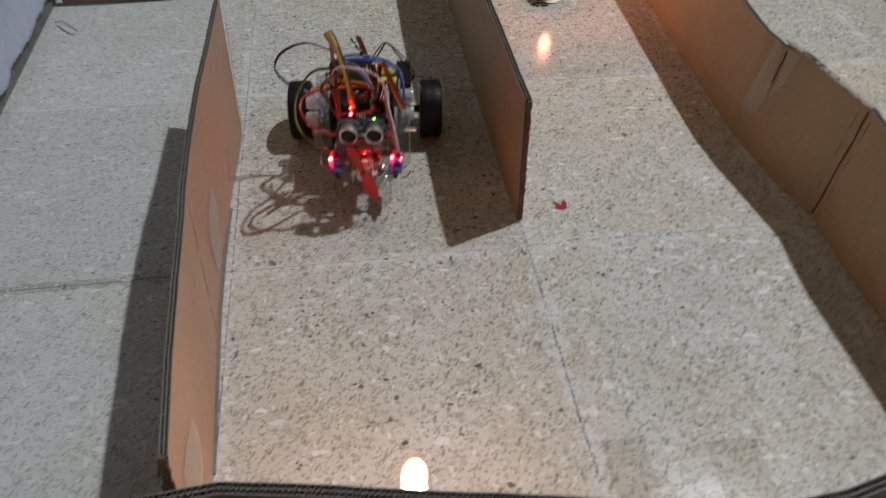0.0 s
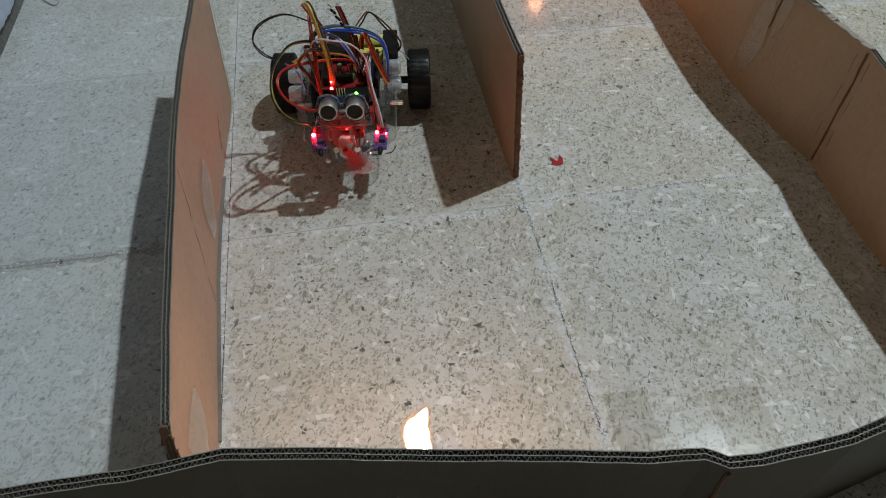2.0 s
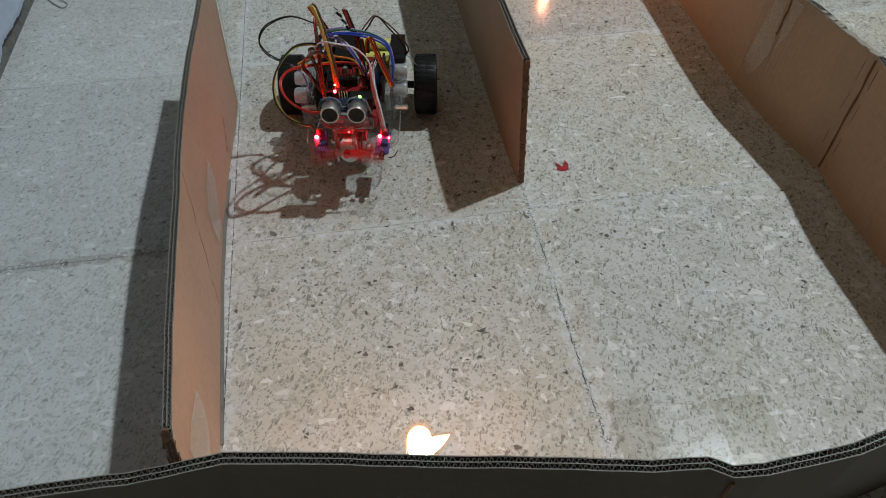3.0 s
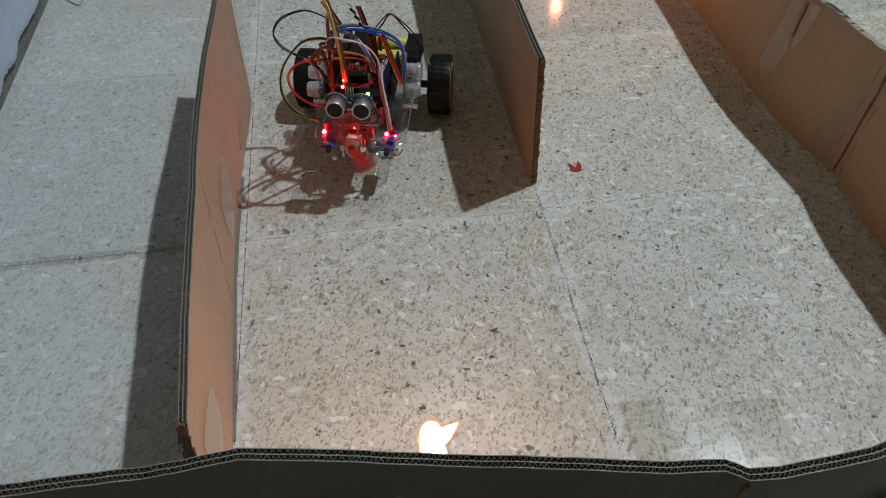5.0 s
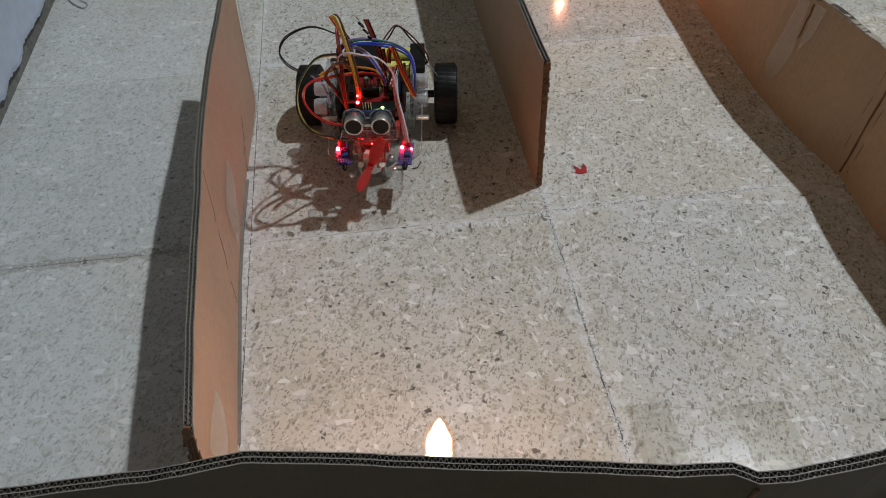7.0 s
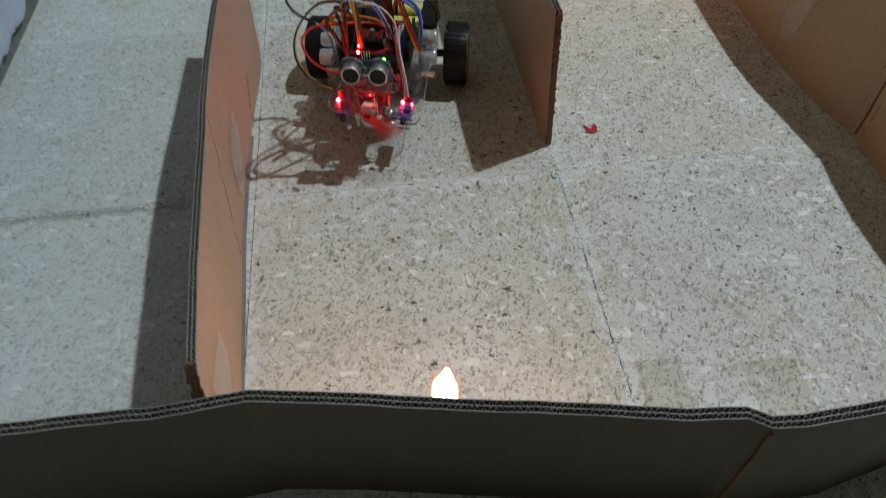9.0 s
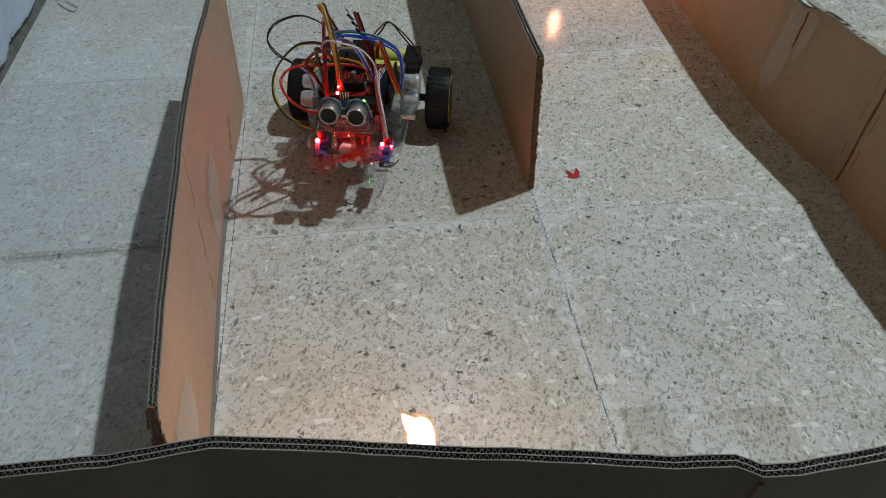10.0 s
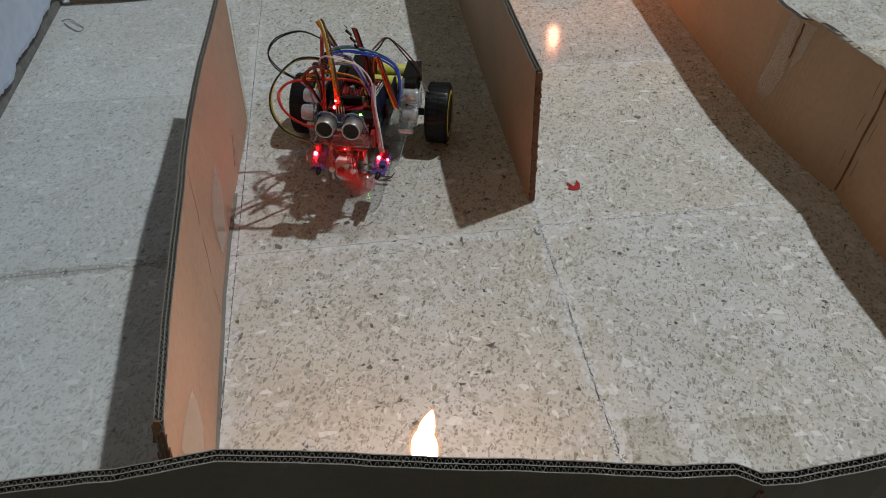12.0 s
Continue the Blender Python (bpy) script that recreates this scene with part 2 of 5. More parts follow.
def clear(name, tint=(0.92, 0.94, 0.94), rough=0.06, body=0.0, body_colour=(0.8, 0.8, 0.8), gloss=0.035):
    """Thin clear plastic: lets light through, with a glossy skin."""
    mat = bpy.data.materials.new(name)
    mat.use_nodes = True
    nt = mat.node_tree
    nt.nodes.remove(nt.nodes["Principled BSDF"])
    tr = nt.nodes.new("ShaderNodeBsdfTransparent")
    tr.inputs[0].default_value = (*tint, 1)
    gl = nt.nodes.new("ShaderNodeBsdfGlossy")
    gl.inputs["Roughness"].default_value = rough
    fr = nt.nodes.new("ShaderNodeLayerWeight")
    fr.inputs[0].default_value = 0.5
    skin = math_node(nt, "MULTIPLY_ADD", math_node(nt, "POWER", fr.outputs["Facing"], 4.0), 0.5, gloss)
    m = nt.nodes.new("ShaderNodeMixShader")
    link(nt, skin, m.inputs[0])
    link(nt, tr.outputs[0], m.inputs[1])
    link(nt, gl.outputs[0], m.inputs[2])
    last = m.outputs[0]
    if body:
        di = nt.nodes.new("ShaderNodeBsdfDiffuse")
        di.inputs[0].default_value = (*body_colour, 1)
        m2 = nt.nodes.new("ShaderNodeMixShader")
        co = nt.nodes.new("ShaderNodeTexCoord")
        link(nt, math_node(nt, "MULTIPLY", noise_node(nt, co.outputs["Object"], 120, 3), body * 2), m2.inputs[0])
        link(nt, last, m2.inputs[1])
        link(nt, di.outputs[0], m2.inputs[2])
        last = m2.outputs[0]
    link(nt, last, nt.nodes["Material Output"].inputs[0])
    return mat


def glow(name, colour, strength):
    mat = bpy.data.materials.new(name)
    mat.use_nodes = True
    b = mat.node_tree.nodes["Principled BSDF"]
    b.inputs["Base Color"].default_value = (*colour, 1)
    b.inputs["Emission Color"].default_value = (*colour, 1)
    b.inputs["Emission Strength"].default_value = strength
    return mat


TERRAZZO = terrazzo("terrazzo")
GROUT = material("grout", (0.24, 0.22, 0.19), 0.9, grain=0.7, grain_scale=260, bump=0.4)
KRAFT = kraft("kraft_board", (0.44, 0.295, 0.215))
# shade on the front wall's outer face, put into its paper colour
KRAFT_SHADED = kraft("shaded_board", (0.095, 0.075, 0.047))
# kraft toned down: shade on the right wall and divider, in the colour
KRAFT_HALF_SHADE = kraft("half_shade_board", (0.385, 0.275, 0.182))
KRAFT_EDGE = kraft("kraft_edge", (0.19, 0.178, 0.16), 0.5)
# near-black: the shade inside the board's cells, put into the colour
CELL_SHADE = kraft("cell_shade", (0.07, 0.055, 0.04), 0.7)
TORN_AND_CREASE = kraft("torn_and_crease", (0.17, 0.08, 0.04), 0.5)
TAPE = clear("clear_tape", (0.98, 0.97, 0.95), 0.22, 0.10, (0.80, 0.74, 0.68))
PLASTER = material("whitewash", (0.45, 0.51, 0.64), 0.85, grain=0.10, grain_scale=70, bump=0.5)
CEMENT = material("bare_cement", (0.17, 0.17, 0.16), 0.92, grain=0.35, grain_scale=160, bump=0.8)
# unseen ceiling and south wall, kept dark to hold down bounced light
UNSEEN_DARK = material("unseen_dark", (0.06, 0.045, 0.03), 0.8, grain=0.3, grain_scale=60, bump=0.3)
# walls out of view, toned for how much light they throw back
UNSEEN_WALL = material("unseen_wall", (0.19, 0.16, 0.11), 0.85, grain=0.06, grain_scale=40, bump=0.3)
ACRYLIC = clear("clear_acrylic", (0.87, 0.88, 0.88), 0.04, 0.010, gloss=0.022)
ACRYLIC_EDGE = clear("acrylic_edge", (0.75, 0.80, 0.80), 0.1, 0.25, (0.62, 0.66, 0.66))
CLEAR_CASE = clear("clear_motor_case", (0.74, 0.77, 0.80), 0.22, 0.26, (0.60, 0.63, 0.66), 0.035)
BOSS = clear("frosted_boss", (0.80, 0.82, 0.84), 0.12, 0.34, (0.80, 0.82, 0.84), 0.20)
# clear plastic with the red lamps' glow mixed into its colour
ROD_RED_GLOW = clear("red_glow_rod", (0.95, 0.60, 0.58), 0.08, 0.22, (0.70, 0.26, 0.24), 0.12)
CLEAR_DISC = clear("milky_disc", (0.97, 0.97, 0.97), 0.1, 0.06, (0.75, 0.75, 0.73))
RUBBER = material("tyre_rubber", (0.006, 0.006, 0.007), 0.45, grain=0.3, grain_scale=500, bump=0.3, spec=0.20)
YELLOW = material("yellow_plastic", (0.75, 0.56, 0.04), 0.4, grain=0.06, grain_scale=400)
PALE_YELLOW = material("cell_wrap", (0.60, 0.58, 0.12), 0.35, grain=0.06, grain_scale=300)
BLACK = material("black_plastic", (0.007, 0.007, 0.008), 0.4, grain=0.25, grain_scale=600, bump=0.15, spec=0.22)
STEEL = material("steel", (0.62, 0.62, 0.62), 0.28, 1.0, grain=0.12, grain_scale=500)
ALU = material("sensor_can", (0.62, 0.63, 0.64), 0.33, 0.9, grain=0.10, grain_scale=700, bump=0.1)
MESHGREY = material("sensor_mesh", (0.014, 0.013, 0.012), 0.7, grain=0.6, grain_scale=1500, bump=0.6)
PCB_RED = material("red_board", (0.24, 0.009, 0.012), 0.4, grain=0.3, grain_scale=500, bump=0.2)
PCB_BLUE = material("blue_board", (0.02, 0.045, 0.16), 0.4, grain=0.3, grain_scale=500, bump=0.2)
PCB_NAVY = material("navy_board", (0.008, 0.012, 0.035), 0.4, grain=0.3, grain_scale=500, bump=0.2)
PCB_VIOLET = material("violet_board", (0.06, 0.042, 0.21), 0.42, grain=0.3, grain_scale=500, bump=0.2)
PCB_DARK = material("dark_board", (0.014, 0.028, 0.030), 0.4, grain=0.3, grain_scale=500, bump=0.2)
WHITE_PLASTIC = material("white_plastic", (0.70, 0.70, 0.68), 0.4, grain=0.05, grain_scale=400)
PROP_RED = material("red_propeller_plastic", (0.62, 0.012, 0.012), 0.38, grain=0.08, grain_scale=300)
RED_CRUMB = material("red_scrap", (0.36, 0.010, 0.016), 0.35, grain=0.2, grain_scale=500)
WAX = material("candle_wax", (0.80, 0.72, 0.60), 0.45, grain=0.05, grain_scale=200)
SOOT = material("soot", (0.02, 0.018, 0.016), 0.9, grain=0.4, grain_scale=300)
GOLD_PIN = material("header_pin", (0.75, 0.68, 0.5), 0.3, 1.0)
LED_RED = glow("red_led", (1.0, 0.012, 0.016), 110.0)
LED_RED_STRONG = glow("strong_red_led", (1.0, 0.012, 0.016), 230.0)
LED_RED_SMALL = glow("small_red_led", (1.0, 0.010, 0.012), 150.0)
LED_GREEN = glow("green_led", (0.15, 1.0, 0.06), 12.0)
FLAME = glow("candle_flame", (1.0, 0.62, 0.42), 60.0)
FLAME_FAR = glow("steady_flame", (1.0, 0.37, 0.20), 740.0)


def glare_shell(name, colour, strength, share):
    """A see-through glowing shell that stands for the glare round a flame."""
    mat = bpy.data.materials.new(name)
    mat.use_nodes = True
    nt = mat.node_tree
    nt.nodes.remove(nt.nodes["Principled BSDF"])
    em = nt.nodes.new("ShaderNodeEmission")
    em.inputs[0].default_value = (*colour, 1)
    em.inputs[1].default_value = strength
    tr = nt.nodes.new("ShaderNodeBsdfTransparent")
    m = nt.nodes.new("ShaderNodeMixShader")
    m.inputs[0].default_value = share
    link(nt, tr.outputs[0], m.inputs[1])
    link(nt, em.outputs[0], m.inputs[2])
    link(nt, m.outputs[0], nt.nodes["Material Output"].inputs[0])
    return mat


FLAME_GLARE = glare_shell("flame_mantle", (1.0, 0.52, 0.20), 1.5, 0.24)
FLAME_HALO = glare_shell("flame_halo", (1.0, 0.45, 0.20), 0.9, 0.10)
WIRES = {
    "orange": material("orange_wire", (0.68, 0.20, 0.02), 0.4, grain=0.08, grain_scale=400),
    "red": material("red_wire", (0.38, 0.016, 0.014), 0.4, grain=0.08, grain_scale=400),
    "brown": material("brown_wire", (0.13, 0.04, 0.02), 0.4, grain=0.08, grain_scale=400),
    "yellow": material("yellow_wire", (0.52, 0.46, 0.13), 0.4, grain=0.08, grain_scale=400),
    "olive": material("olive_wire", (0.36, 0.37, 0.06), 0.4, grain=0.08, grain_scale=400),
    "white": material("white_wire", (0.68, 0.66, 0.72), 0.4, grain=0.05, grain_scale=400),
    "lilac": material("lilac_wire", (0.38, 0.26, 0.55), 0.4, grain=0.08, grain_scale=400),
    "blue": material("blue_wire", (0.03, 0.07, 0.48), 0.4, grain=0.08, grain_scale=400),
    "green": material("green_wire", (0.03, 0.15, 0.08), 0.4, grain=0.08, grain_scale=400),
    "black": material("black_wire", (0.014, 0.014, 0.016), 0.4, grain=0.1, grain_scale=400),
    "grey": material("grey_wire", (0.30, 0.30, 0.32), 0.4, grain=0.08, grain_scale=400),
    "pink": material("pink_wire", (0.62, 0.22, 0.24), 0.4, grain=0.08, grain_scale=400),
}

# ---- the room ----
ROOM = (-0.587, 4.6, -1.3, 4.2, 4.15)  # west, east, south, north, height


def room():
    w, e, s, n, h = ROOM
    bm = bmesh.new()
    box(bm, ((w + e) / 2, (s + n) / 2, -0.0539), (e - w + 0.4, n - s + 0.4, 0.10))
    slab_floor = part("floor", bm, GROUT)
    tagged(slab_floor, "pale speckled terrazzo tile floor with worn joints", "floor", kind="structure")
    bm = bmesh.new()
    box(bm, ((w + e) / 2, (s + n) / 2, h + 0.05), (e - w + 0.4, n - s + 0.4, 0.1))
    tagged(part("ceiling", bm, UNSEEN_DARK), "unseen ceiling kept dark to cut bounced light", "ceiling", kind="structure")
    for name, c, size in (("wall_east", (e + 0.05, (s + n) / 2, h / 2), (0.1, n - s, h)),
                          ("wall_south", ((w + e) / 2, s - 0.05, h / 2), (e - w + 0.2, 0.1, h)),
                          ("wall_north", ((w + e) / 2, n + 0.05, h / 2), (e - w + 0.2, 0.1, h))):
        bm = bmesh.new()
        box(bm, c, size)
        tagged(part(name, bm, UNSEEN_DARK if name == "wall_south" else UNSEEN_WALL), "unseen room wall kept dark to cut bounced light" if name == "wall_south" else "plain unseen room wall toned to set bounced light", "wall", kind="structure")
    # west wall: whitewash over bare cement, its foot flaked off
    bm = bmesh.new()
    box(bm, (w - 0.06, (s + n) / 2, h / 2), (0.1, n - s, h))
    wall = tagged(part("wall_west", bm, CEMENT), "bluish whitewashed wall with a flaked grey cement foot", "wall", kind="structure")
    bm = bmesh.new()
    rows, prev = 520, None
    for i in range(rows + 1):
        y = -0.5 + 1.7 * i / rows
        low = 0.021 + 0.010 * noise.noise((y * 9, 3.1, 0)) + 0.006 * noise.noise((y * 40, 7.7, 0)) + 0.003 * noise.noise((y * 150, 1.2, 0))
        x = w - 0.004 + 0.0015 * noise.noise((y * 30, 0, 5))
        line = [Vector((w - 0.011, y, low - 0.001)), Vector((x, y, low)), Vector((x + 0.001, y, low + 0.006)),
                Vector((w - 0.003, y, low + 0.03)), Vector((w - 0.002, y, 0.16)), Vector((w - 0.002, y, 0.32))]
        cur = [bm.verts.new(q) for q in line]
        if prev:
            for a in range(5):
                bm.faces.new((prev[a], cur[a], cur[a + 1], prev[a + 1]))
        prev = cur
    part("whitewash", bm, PLASTER, wall, "bluish white limewash with a ragged lower edge")
    # panel added out of view, so the upper wall fills the shadows less
    bm = bmesh.new()
    box(bm, (w - 0.006, (s + n) / 2, 0.322 + (h - 0.322) / 2), (0.006, n - s, h - 0.324))
    part("upper_paint", bm, UNSEEN_WALL, wall, "unseen dark panel above the whitewash, added to cut bounced light")
    # lamp under the ceiling
    lamp = thing("ceiling_lamp", "bare white bulb in a ceiling holder", "lamp", m=pose(*LAMP))
    bm = bmesh.new()
    lathe(bm, [(0.03, 0.0895), (0.03, -0.005), (0.022, -0.012)])
    part("holder", bm, WHITE_PLASTIC, lamp)
    # unseen dish, added to block the bulb's light from the ceiling
    bm = bmesh.new()
    lathe(bm, [(0.030, 0.0), (0.10, -0.012), (0.17, -0.050), (0.172, -0.050), (0.102, -0.009), (0.030, 0.004)], sides=40)
    part("shade", bm, WHITE_PLASTIC, lamp, "unseen dish added to keep the bulb's light off the ceiling")
    return slab_floor


FLOOR = room()


# ---- cardboard maze ----
def along(points, step=0.006):
    """Even steps along a polyline, with the left-hand normal at each."""
    p = [Vector((x, y, 0)) for x, y in points]
    out, run = [], 0.0
    for a, b in zip(p, p[1:]):
        n = max(1, int((b - a).length / step))
        for i in range(n):
            out.append(a.lerp(b, i / n))
    out.append(p[-1])
    res = []
    for i, q in enumerate(out):
        d = (out[min(i + 1, len(out) - 1)] - out[max(i - 1, 0)]).normalized()
        res.append((q, Vector((-d.y, d.x, 0))))
    return res


def sheet(bm, line, off, thick, low, high, inward=()):
    """An upright paper sheet beside a line. low, high: heights as functions of the length so far; inward: the sides
    that face the fluting, coloured dark for shade.
    """
    prev, s = None, 0.0
    for i, (q, n) in enumerate(line):
        if i:
            s += (q - line[i - 1][0]).length
        ring = []
        for o, top in ((off - thick / 2, 0), (off - thick / 2, 1), (off + thick / 2, 1), (off + thick / 2, 0)):
            c = q + n * o
            ring.append(bm.verts.new((c.x, c.y, (high if top else low)(s))))
        if prev:
            for k in range(4):
                f = bm.faces.new((prev[k], prev[(k + 1) % 4], ring[(k + 1) % 4], ring[k]))
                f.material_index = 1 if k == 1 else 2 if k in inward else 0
        else:
            bm.faces.new(ring)
        prev = ring
    bm.faces.new(prev)


def flute(bm, line, centre, depth, pitch, low, high, paper=0.00030):
    """The wavy paper between two sheets."""
    fine, s, pts = [], 0.0, []
    for i, (q, n) in enumerate(line):
        if i:
            s += (q - line[i - 1][0]).length
        pts.append((s, q, n))
    total, k, x = pts[-1][0], 0, 0.0
    step = pitch / 7
    while x <= total:
        while k < len(pts) - 2 and pts[k + 1][0] < x:
            k += 1
        a, b = pts[k], pts[k + 1]
        f = (x - a[0]) / max(1e-9, b[0] - a[0])
        q, n = a[1].lerp(b[1], f), a[2].lerp(b[2], f).normalized()
        wob = 0.6 * noise.noise((x * 45, centre * 900, 3.0)) + 0.38 * noise.noise((x * 160, centre * 700, 9.0))
        o = centre + 0.5 * depth * max(-1.0, min(1.0, 1.45 * math.sin(2 * math.pi * (x / pitch + wob)))) * (0.93 + 0.12 * noise.noise((x * 90, 5.0, centre * 800)))
        fine.append((q + n * o, n, x))
        x += step
    prev = None
    for q, n, x in fine:
        ring = []
        for o, top in ((-paper, 0), (-paper, 1), (paper, 1), (paper, 0)):
            c = q + n * o
            ring.append(bm.verts.new((c.x, c.y, (high(x) - 0.0007 - 0.0009 * noise.noise((x * 210, centre * 500, 2.0))) if top else low(x))))
        if prev:
            for j in range(4):
                bm.faces.new((prev[j], prev[(j + 1) % 4], ring[(j + 1) % 4], ring[j])).material_index = 1 if j == 1 else 0
        prev = ring


def board(name, label, points, high, thick=0.0065, layers=2, lean=(0, 0), pitch=0.0036, face=None, paper=None):
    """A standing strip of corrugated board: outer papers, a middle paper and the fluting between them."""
    ob = thing(name, label, "cardboard wall", "cardboard maze walls")
    line = along(points)
    lo = lambda s: 0.0003
    hi = lambda s: high(s) + 0.0009 * noise.noise((s * 60, points[0][0] * 7, 1.0)) + 0.0022 * noise.noise((s * 14, points[0][1] * 5, 2.0))
    offs = [thick * (k / layers - 0.5) for k in range(layers + 1)]
    names = ["outer_paper"] + ["middle_paper"] * (layers - 1) + ["inner_paper"]
    parts = []
    for k, (o, nm) in enumerate(zip(offs, names)):
        bm = bmesh.new()
        sheet(bm, line, o, 0.0007, lo, hi, (2,) if k == 0 else (0,) if k == layers else (0, 2))
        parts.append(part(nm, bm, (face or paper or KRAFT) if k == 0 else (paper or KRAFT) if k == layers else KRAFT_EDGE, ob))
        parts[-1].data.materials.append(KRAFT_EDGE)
        parts[-1].data.materials.append(CELL_SHADE)
    for k in range(layers):
        bm = bmesh.new()
        flute(bm, line, (offs[k] + offs[k + 1]) / 2, thick / layers - 0.001, pitch * (1 if k else 0.92), lo, hi)
        parts.append(part("fluting", bm, CELL_SHADE, ob, "wavy fluting, coloured dark for the shade between papers"))
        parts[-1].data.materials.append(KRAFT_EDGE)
    if lean != (0, 0):
        top = high(0)
        for o in parts:
            for v in o.data.vertices:
                v.co.x += lean[0] * v.co.z / top
                v.co.y += lean[1] * v.co.z / top
    return ob


def patch(name, material_, parent, corners, label="", lift=0.0012, face=(1, 0, 0)):
    """A strip of tape or torn paper lying on a board: an outline of points, a hair thick."""
    bm = bmesh.new()
    f = Vector(face) * lift
    a = [bm.verts.new(Vector(c) + f) for c in corners]
    b = [bm.verts.new(Vector(c) + f * 1.18) for c in corners]
    bm.faces.new(a)
    bm.faces.new(b[::-1])
    n = len(a)
    for i in range(n):
        bm.faces.new((a[i], a[(i + 1) % n], b[(i + 1) % n], b[i]))
    return part(name, bm, material_, parent, label)


def groove(parent, foot, top, width=0.0026, mat=None):
    """A pressed crease across a board, its shade drawn as a dark tube."""
    bm = bmesh.new()
    a, b = Vector(foot), Vector(top)
    tube(bm, [a.lerp(b, i / 8) + Vector((0.0006 * math.sin(i * 2.3), 0.0006 * math.cos(i * 1.7), 0)) for i in range(9)], width / 2, 6)
    return part("crease", bm, mat or TORN_AND_CREASE, parent, "pressed crease, its shade drawn as a dark strip")


# long wall beside the robot's lane
def lane_height(s):
    # the near end is cut off at a slant
    return min(0.153, 0.128 + s * 3.2) if s < 0.0079 else 0.153 + 0.001 * math.sin(s * 9)


lane = board("cardboard_wall", "tall brown corrugated cardboard strip taped to the floor",
             [(-0.3010, -0.2890), (-0.3035, -0.22), (-0.3075, -0.14), (-0.3115, -0.05), (-0.3125, 0.02), (-0.311, 0.09), (-0.307, 0.17), (-0.3045, 0.222)],
             lane_height, thick=0.0048)
for o in lane.children:
    for v in o.data.vertices:
        v.co.x += v.co.z / 0.153 * max(0.0, (0.0075 - 0.04 * min(0.0, v.co.y + 0.21)) if v.co.y < -0.10 else 0.0075 - 0.025 * (v.co.y + 0.10))
        if v.co.y > 0.15:
            v.co.y += (v.co.y - 0.15) / 0.072 * 0.045 * v.co.z / 0.153


def lane_face(y, z):
    """The inner face of the lane's wall."""
    base = np.interp(y, [-0.289, -0.22, -0.14, -0.05, 0.02, 0.09, 0.17, 0.222], [-0.3010, -0.3035, -0.3075, -0.3115, -0.3125, -0.311, -0.307, -0.3045])
    lean = max(0.0, (0.0075 - 0.04 * min(0.0, y + 0.21)) if y < -0.10 else 0.0075 - 0.025 * (y + 0.10))
    return (float(base) + 0.0031 + lean * z / 0.153, y, z)


patch("tape", TAPE, lane, [lane_face(y, z) for y, z in ((-0.2190, 0.096), (-0.248, 0.108), (-0.272, 0.114), (-0.274, 0.062), (-0.246, 0.048), (-0.228, 0.053), (-0.2195, 0.072))], "pale pointed strip of peeling tape")
patch("tape", TAPE, lane, [lane_face(y, z) for y, z in ((0.035, 0.082), (-0.003, 0.080), (-0.021, 0.069), (-0.022, 0.046), (-0.018, 0.022), (0.011, 0.018), (0.039, 0.055))], "pale torn strip of tape")
# darker kraft that draws the shade in the lane wall's creases
CREASE_SHADE = kraft("crease_shade", (0.34, 0.215, 0.15))
for a, b, wide in (((-0.058, 0.150), (-0.082, 0.010), 0.0005), ((0.141, 0.048), (0.117, 0.018), 0.0014)):
    groove(lane, lane_face(*b), lane_face(*a), wide, CREASE_SHADE)
patch("tape", TAPE, lane, [lane_face(0.150, 0.002), lane_face(0.2215, 0.002), (-0.3000, 0.262, 0.125), (-0.3003, 0.255, 0.130), lane_face(0.214, 0.012)], "clear tape along the cut end")
bm = bmesh.new()
slab(bm, [(-0.3020, -0.215), (-0.2985, -0.215), (-0.3018, -0.14), (-0.3057, -0.05), (-0.3064, 0.02), (-0.3050, 0.09), (-0.3090, 0.09), (-0.3105, 0.02), (-0.3095, -0.05)], 0.0007, 0.0022)
part("foot_strip", bm, KRAFT_EDGE, lane, "frayed pale paper along the foot")
bm = bmesh.new()
for i in range(9):
    s = i / 8
    q = Vector((-0.2918 - 0.0004 * (i % 2), -0.2880 + 0.0075 * s, 0.1275 + 0.0245 * s))
    box(bm, q, (0.0036 + 0.0012 * (i * 7 % 4), 0.0018, 0.0040 + 0.0014 * (i * 5 % 3)), 0.0004, Euler((-0.35, 0.22 * (i % 3 - 1), 0.15 * math.sin(i * 2))).to_matrix().to_4x4())
part("torn_corner", bm, TORN_AND_CREASE, lane, "ragged dark torn corner")

# short divider between the two lanes
divider = board("cardboard_wall", "brown corrugated cardboard divider with a cut upright end",
                [(0.0005, 0.0385), (-0.001, 0.09), (-0.0015, 0.20), (-0.0025, 0.37), (-0.001, 0.62), (0.0, 1.05)], lambda s: 0.1545, thick=0.006, lean=(-0.007, 0.002), paper=KRAFT_HALF_SHADE)
bm = bmesh.new()
cut = random.Random(17)
for i in range(60):
    z = 0.003 + 0.1490 * i / 59
    box(bm, (0.0005 - 0.007 * z / 0.1545 + cut.uniform(-0.0008, 0.0008), 0.0380 + cut.uniform(-0.0010, 0.0005), z), (cut.uniform(0.0028, 0.0062), 0.0016, cut.uniform(0.0026, 0.0060)), 0.0003, Euler((0, cut.uniform(-0.3, 0.3), cut.uniform(-0.35, 0.35))).to_matrix().to_4x4())
part("cut_end", bm, TORN_AND_CREASE, divider, "rough cut end of the board")

